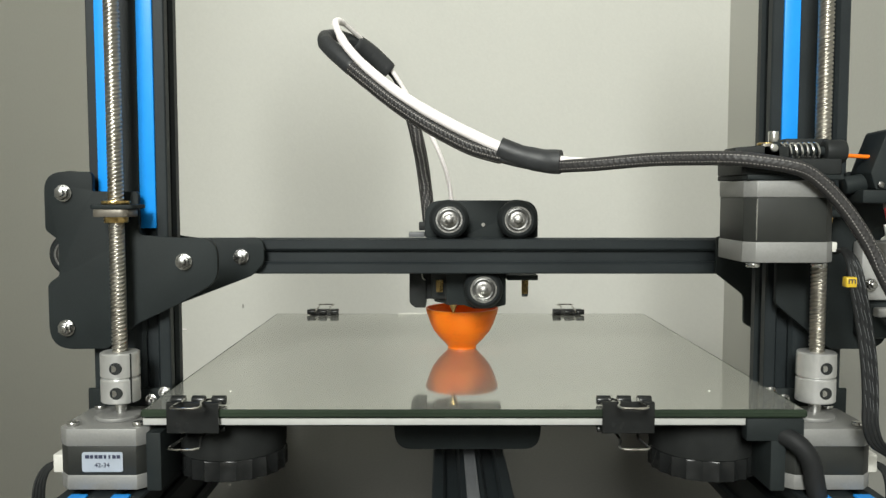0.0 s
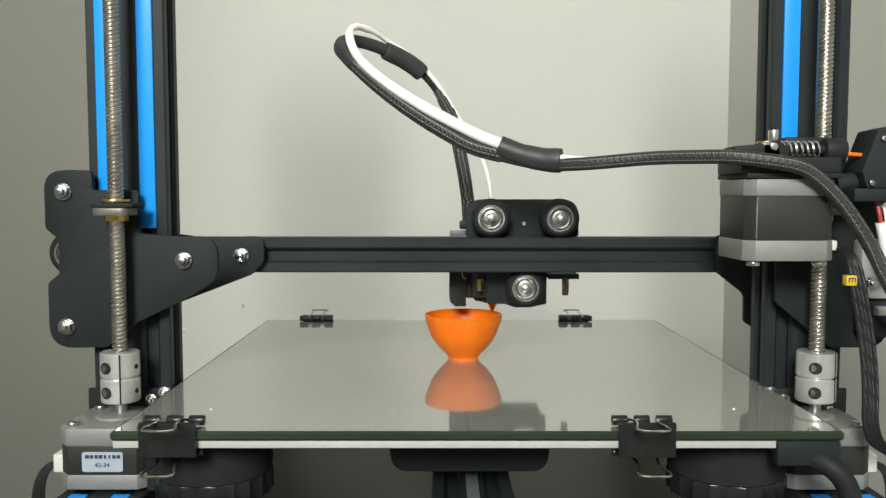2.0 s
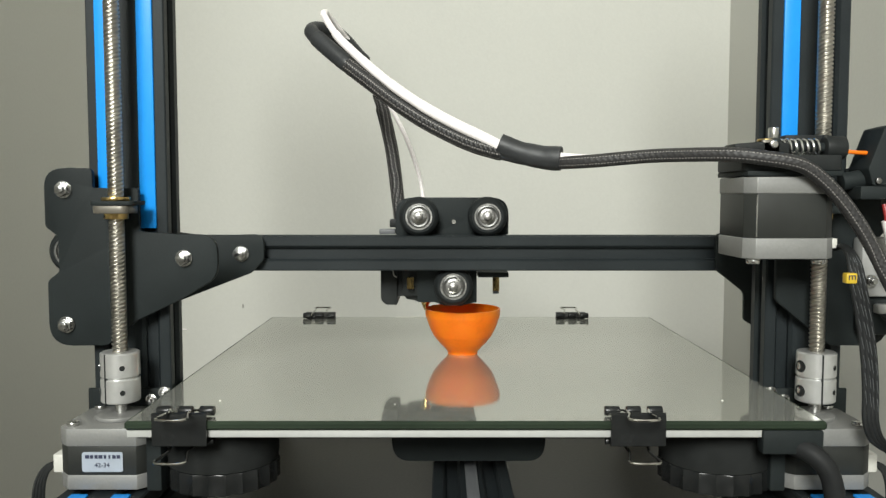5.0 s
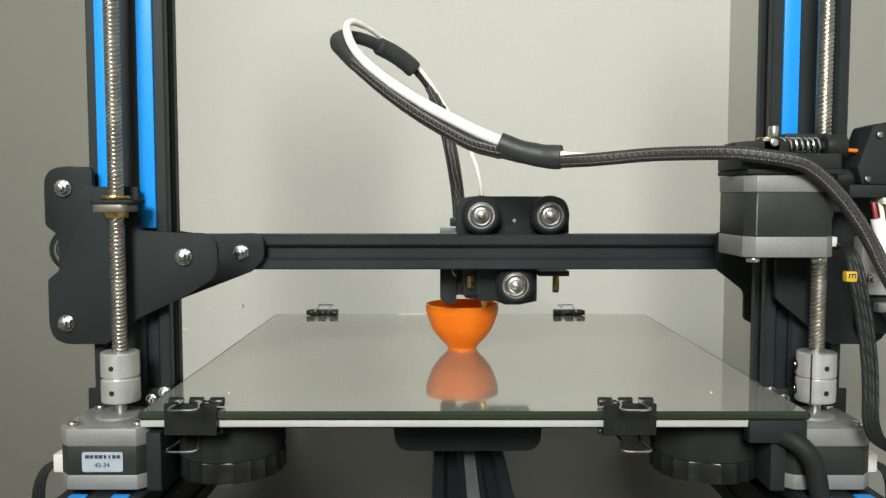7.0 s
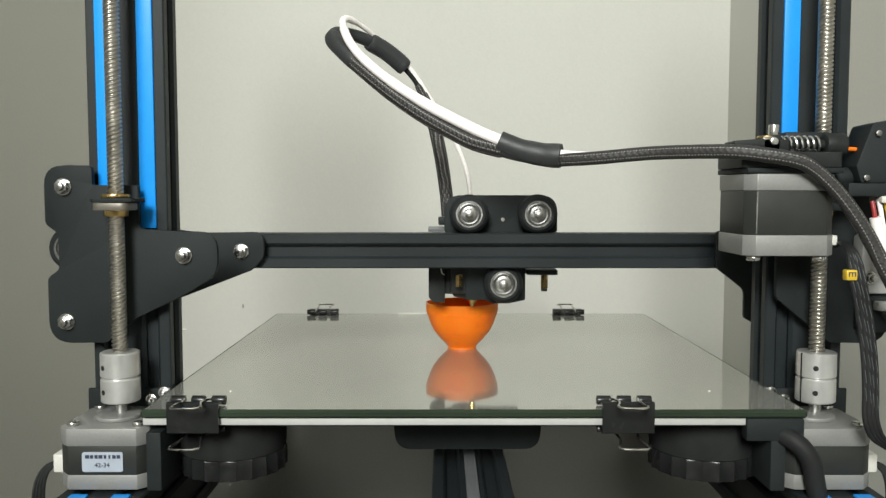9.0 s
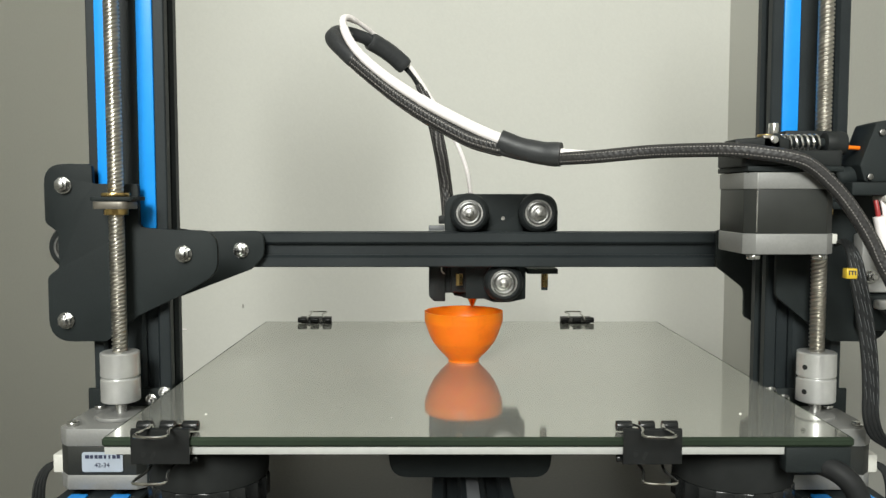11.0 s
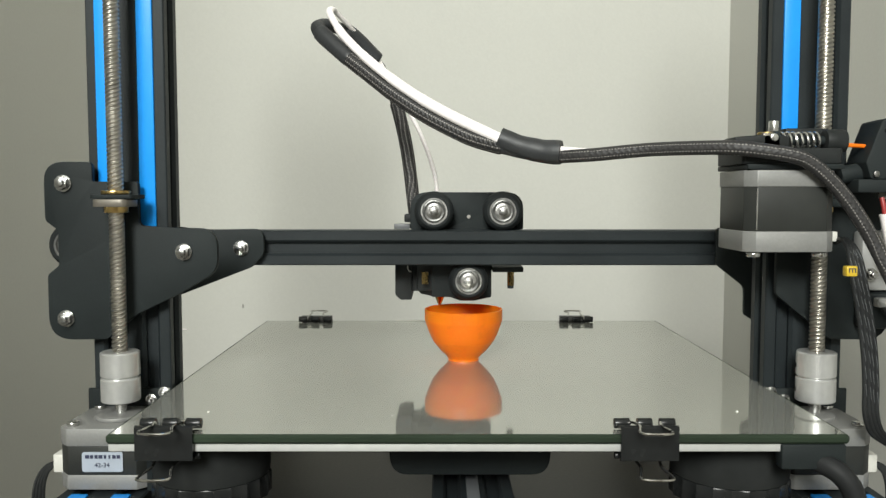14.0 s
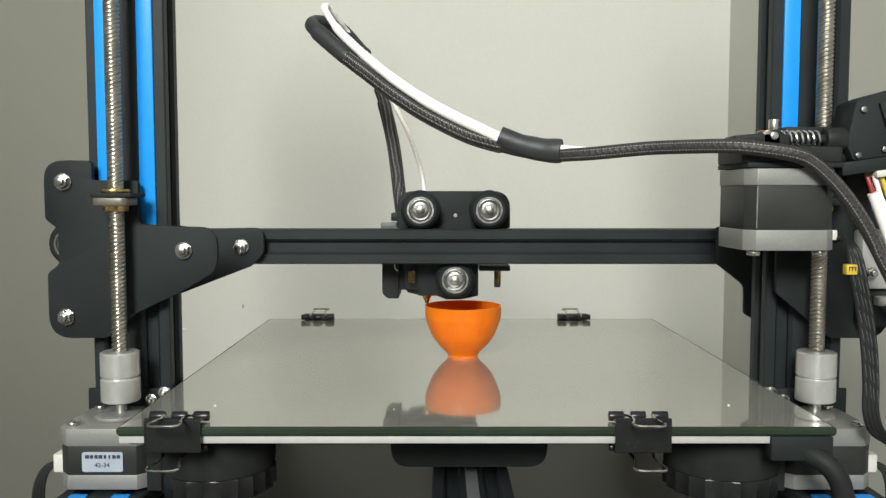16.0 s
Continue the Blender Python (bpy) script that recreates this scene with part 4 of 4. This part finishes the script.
# ---------------------------------------------------------------- what moves
# where the nozzle stands on its ring, in degrees, ten times a second
RING_A = [-104, 27, -17, 180, 163, 78, -47, 86, -59, -132, 36, 24, -153, 58, 163, -110, 76, -132, -34, -98, 36, -36, -151, 180, 117, 17, -66, -156, 146, -73, 29, 140, -55, 98, -109, 0, 64, 180, -118, 105, -76, 56, 117]
RING_B = [163, 137, 0, -48, -153, 68, 113, -56, 137, -81, 55, 133, -117, 68, -70, -113, 12, 0, -114, -52, 163, 144, 20, 108, -121, 62, 137, -75, 117, -78]
RING_C = [-80, 110, -142, -98, 47, 148, -133, -29, 38, -89, -148, 105, -82, 153, -108, 47, -137, 42, 156, 144, -67, 121, -64, 135, -56, 146, -105, 128, -71, 138, -36, 0, -153, -144, -133, 148, -71, 120, -36, 125, -99, 128, 160, 85, -54, 180, 0, 163]
RING_R, RING_X, NOZZLE_Y, CLIMB = 0.0234, -0.0038, 0.5100, 0.0056


def ring_rows():
    """Seconds, the carriage's place along x (its left wheel), the bed's place along y, the climb."""
    rows = [(0.1 * k, a) for k, a in enumerate(RING_A)]
    rows += [(4.3 + 0.1 * k, 117 + (46 + 360 * 3) * (k + 1) / 21) for k in range(20)]
    rows += [(6.3 + 0.1 * k, a) for k, a in enumerate(RING_B)]
    rows += [(9.3 + 0.1 * k, -78 - (2 + 360 * 3) * (k + 1) / 21) for k in range(20)]
    rows += [(11.3 + 0.1 * k, a) for k, a in enumerate(RING_C)]
    out = []
    for t, a in rows:
        a = radians(a)
        out.append((round(t, 2), RING_X + RING_R * math.cos(a), NOZZLE_Y - 0.0225 * math.sin(a), CLIMB * t / 16))
    return out


SENSOR = ((0.0, 0.1945, 0), (0.5, 0.1905, 0), (1.0, 0.1900, 0), (2.0, 0.1905, 0), (3.0, 0.1985, 0), (3.5, 0.1965, 0), (4.0, 0.1955, 0), (6.5, 0.1890, 0), (7.0, 0.1882, 0), (7.5, 0.1888, 0), (8.0, 0.1877, 0), (9.0, 0.1877, 0),
          (11.5, 0.1895, 0), (12.0, 0.1875, 3), (12.5, 0.1855, 4), (13.0, 0.1885, 0), (14.0, 0.1922, 0), (15.0, 0.1925, 0), (15.5, 0.1951, 0), (16.0, 0.1815, 14))


def motions():
    rows = ring_rows()
    ends = (rows[0][0], rows[-1][0])
    walk(gantry, [(t, pose(0, 0, CLIMB * t / 16)) for t in ends])
    walk(still, [(t, pose(0, 0, CLIMB * t / 16)) for t in ends])
    walk(lead, [(t, pose(0, 0, CLIMB * t / 16)) for t in ends])
    walk(filament, [(t, pose(0, 0, CLIMB * t / 16)) for t in ends])
    for k, ring in enumerate(fresh_layers):
        stop = 16.0 * (k + 1) / len(fresh_layers)
        walk(ring, [(0.0, pose(0, 0, 0)), (stop, pose(0, 0, CLIMB * stop / 16))] + ([(16.0, pose(0, 0, CLIMB * stop / 16))] if stop < 16.0 else []))
    walk(carriage, [(t, pose(x + 0.0094, 0, dz)) for t, x, y, dz in rows])
    walk(bed, [(t, pose(0, y, 0)) for t, x, y, dz in rows])
    walk(glass, [(t, pose(0, y, 0)) for t, x, y, dz in rows])
    walk(bowl, [(t, pose(-0.0005, y, 0.115)) for t, x, y, dz in rows])
    for clip, (cx, cy, turn) in zip(clips, CLIP_AT):
        walk(clip, [(t, pose(cx, y + cy, 0.115, 0, 0, turn)) for t, x, y, dz in rows])
    for screw, x in ((screw_left, SCREW_L), (screw_right, SCREW_R)):
        walk(screw, [(t, pose(x, SCREW_Y, 0.1130, 0, 0, -252 * t / 16)) for t in (0, 4, 8, 12, 16)])
    walk(sensor, [(t, pose(x, 0.390, 0.2335 + CLIMB * t / 16 + (0.0 if not tilt else 0.0006 * tilt), 0, -tilt * 0.6, 0)) for t, x, tilt in SENSOR])
    # the loop of the harness follows the print head
    tracks = {ob: [] for ob in sleeve_pieces + tube_pieces}
    for t, x, y, dz in rows:
        u = (x - -0.0268) / (0.0193 - -0.0268)
        for obs, left, right in ((sleeve_pieces, SLEEVE_L, SLEEVE_R), (tube_pieces, TUBE_L, TUBE_R)):
            run = curve_through(blend(left, right, u), len(obs) + 1)
            for ob, a, b in zip(obs, run, run[1:]):
                turn = (b - a).to_track_quat("Z", "Y")
                tracks[ob].append((t, Matrix.Translation((a + b) / 2 + Vector((0, 0, dz))) @ turn.to_matrix().to_4x4()))
    run = curve_through(FIXED_RUN, len(fixed_pieces) + 1)
    for ob, a, b in zip(fixed_pieces, run, run[1:]):
        turn = (b - a).to_track_quat("Z", "Y").to_matrix().to_4x4()
        walk(ob, [(t, Matrix.Translation((a + b) / 2 + Vector((0, 0, CLIMB * t / 16))) @ turn) for t in ends])
    for ob, track in tracks.items():
        walk(ob, track)


motions()
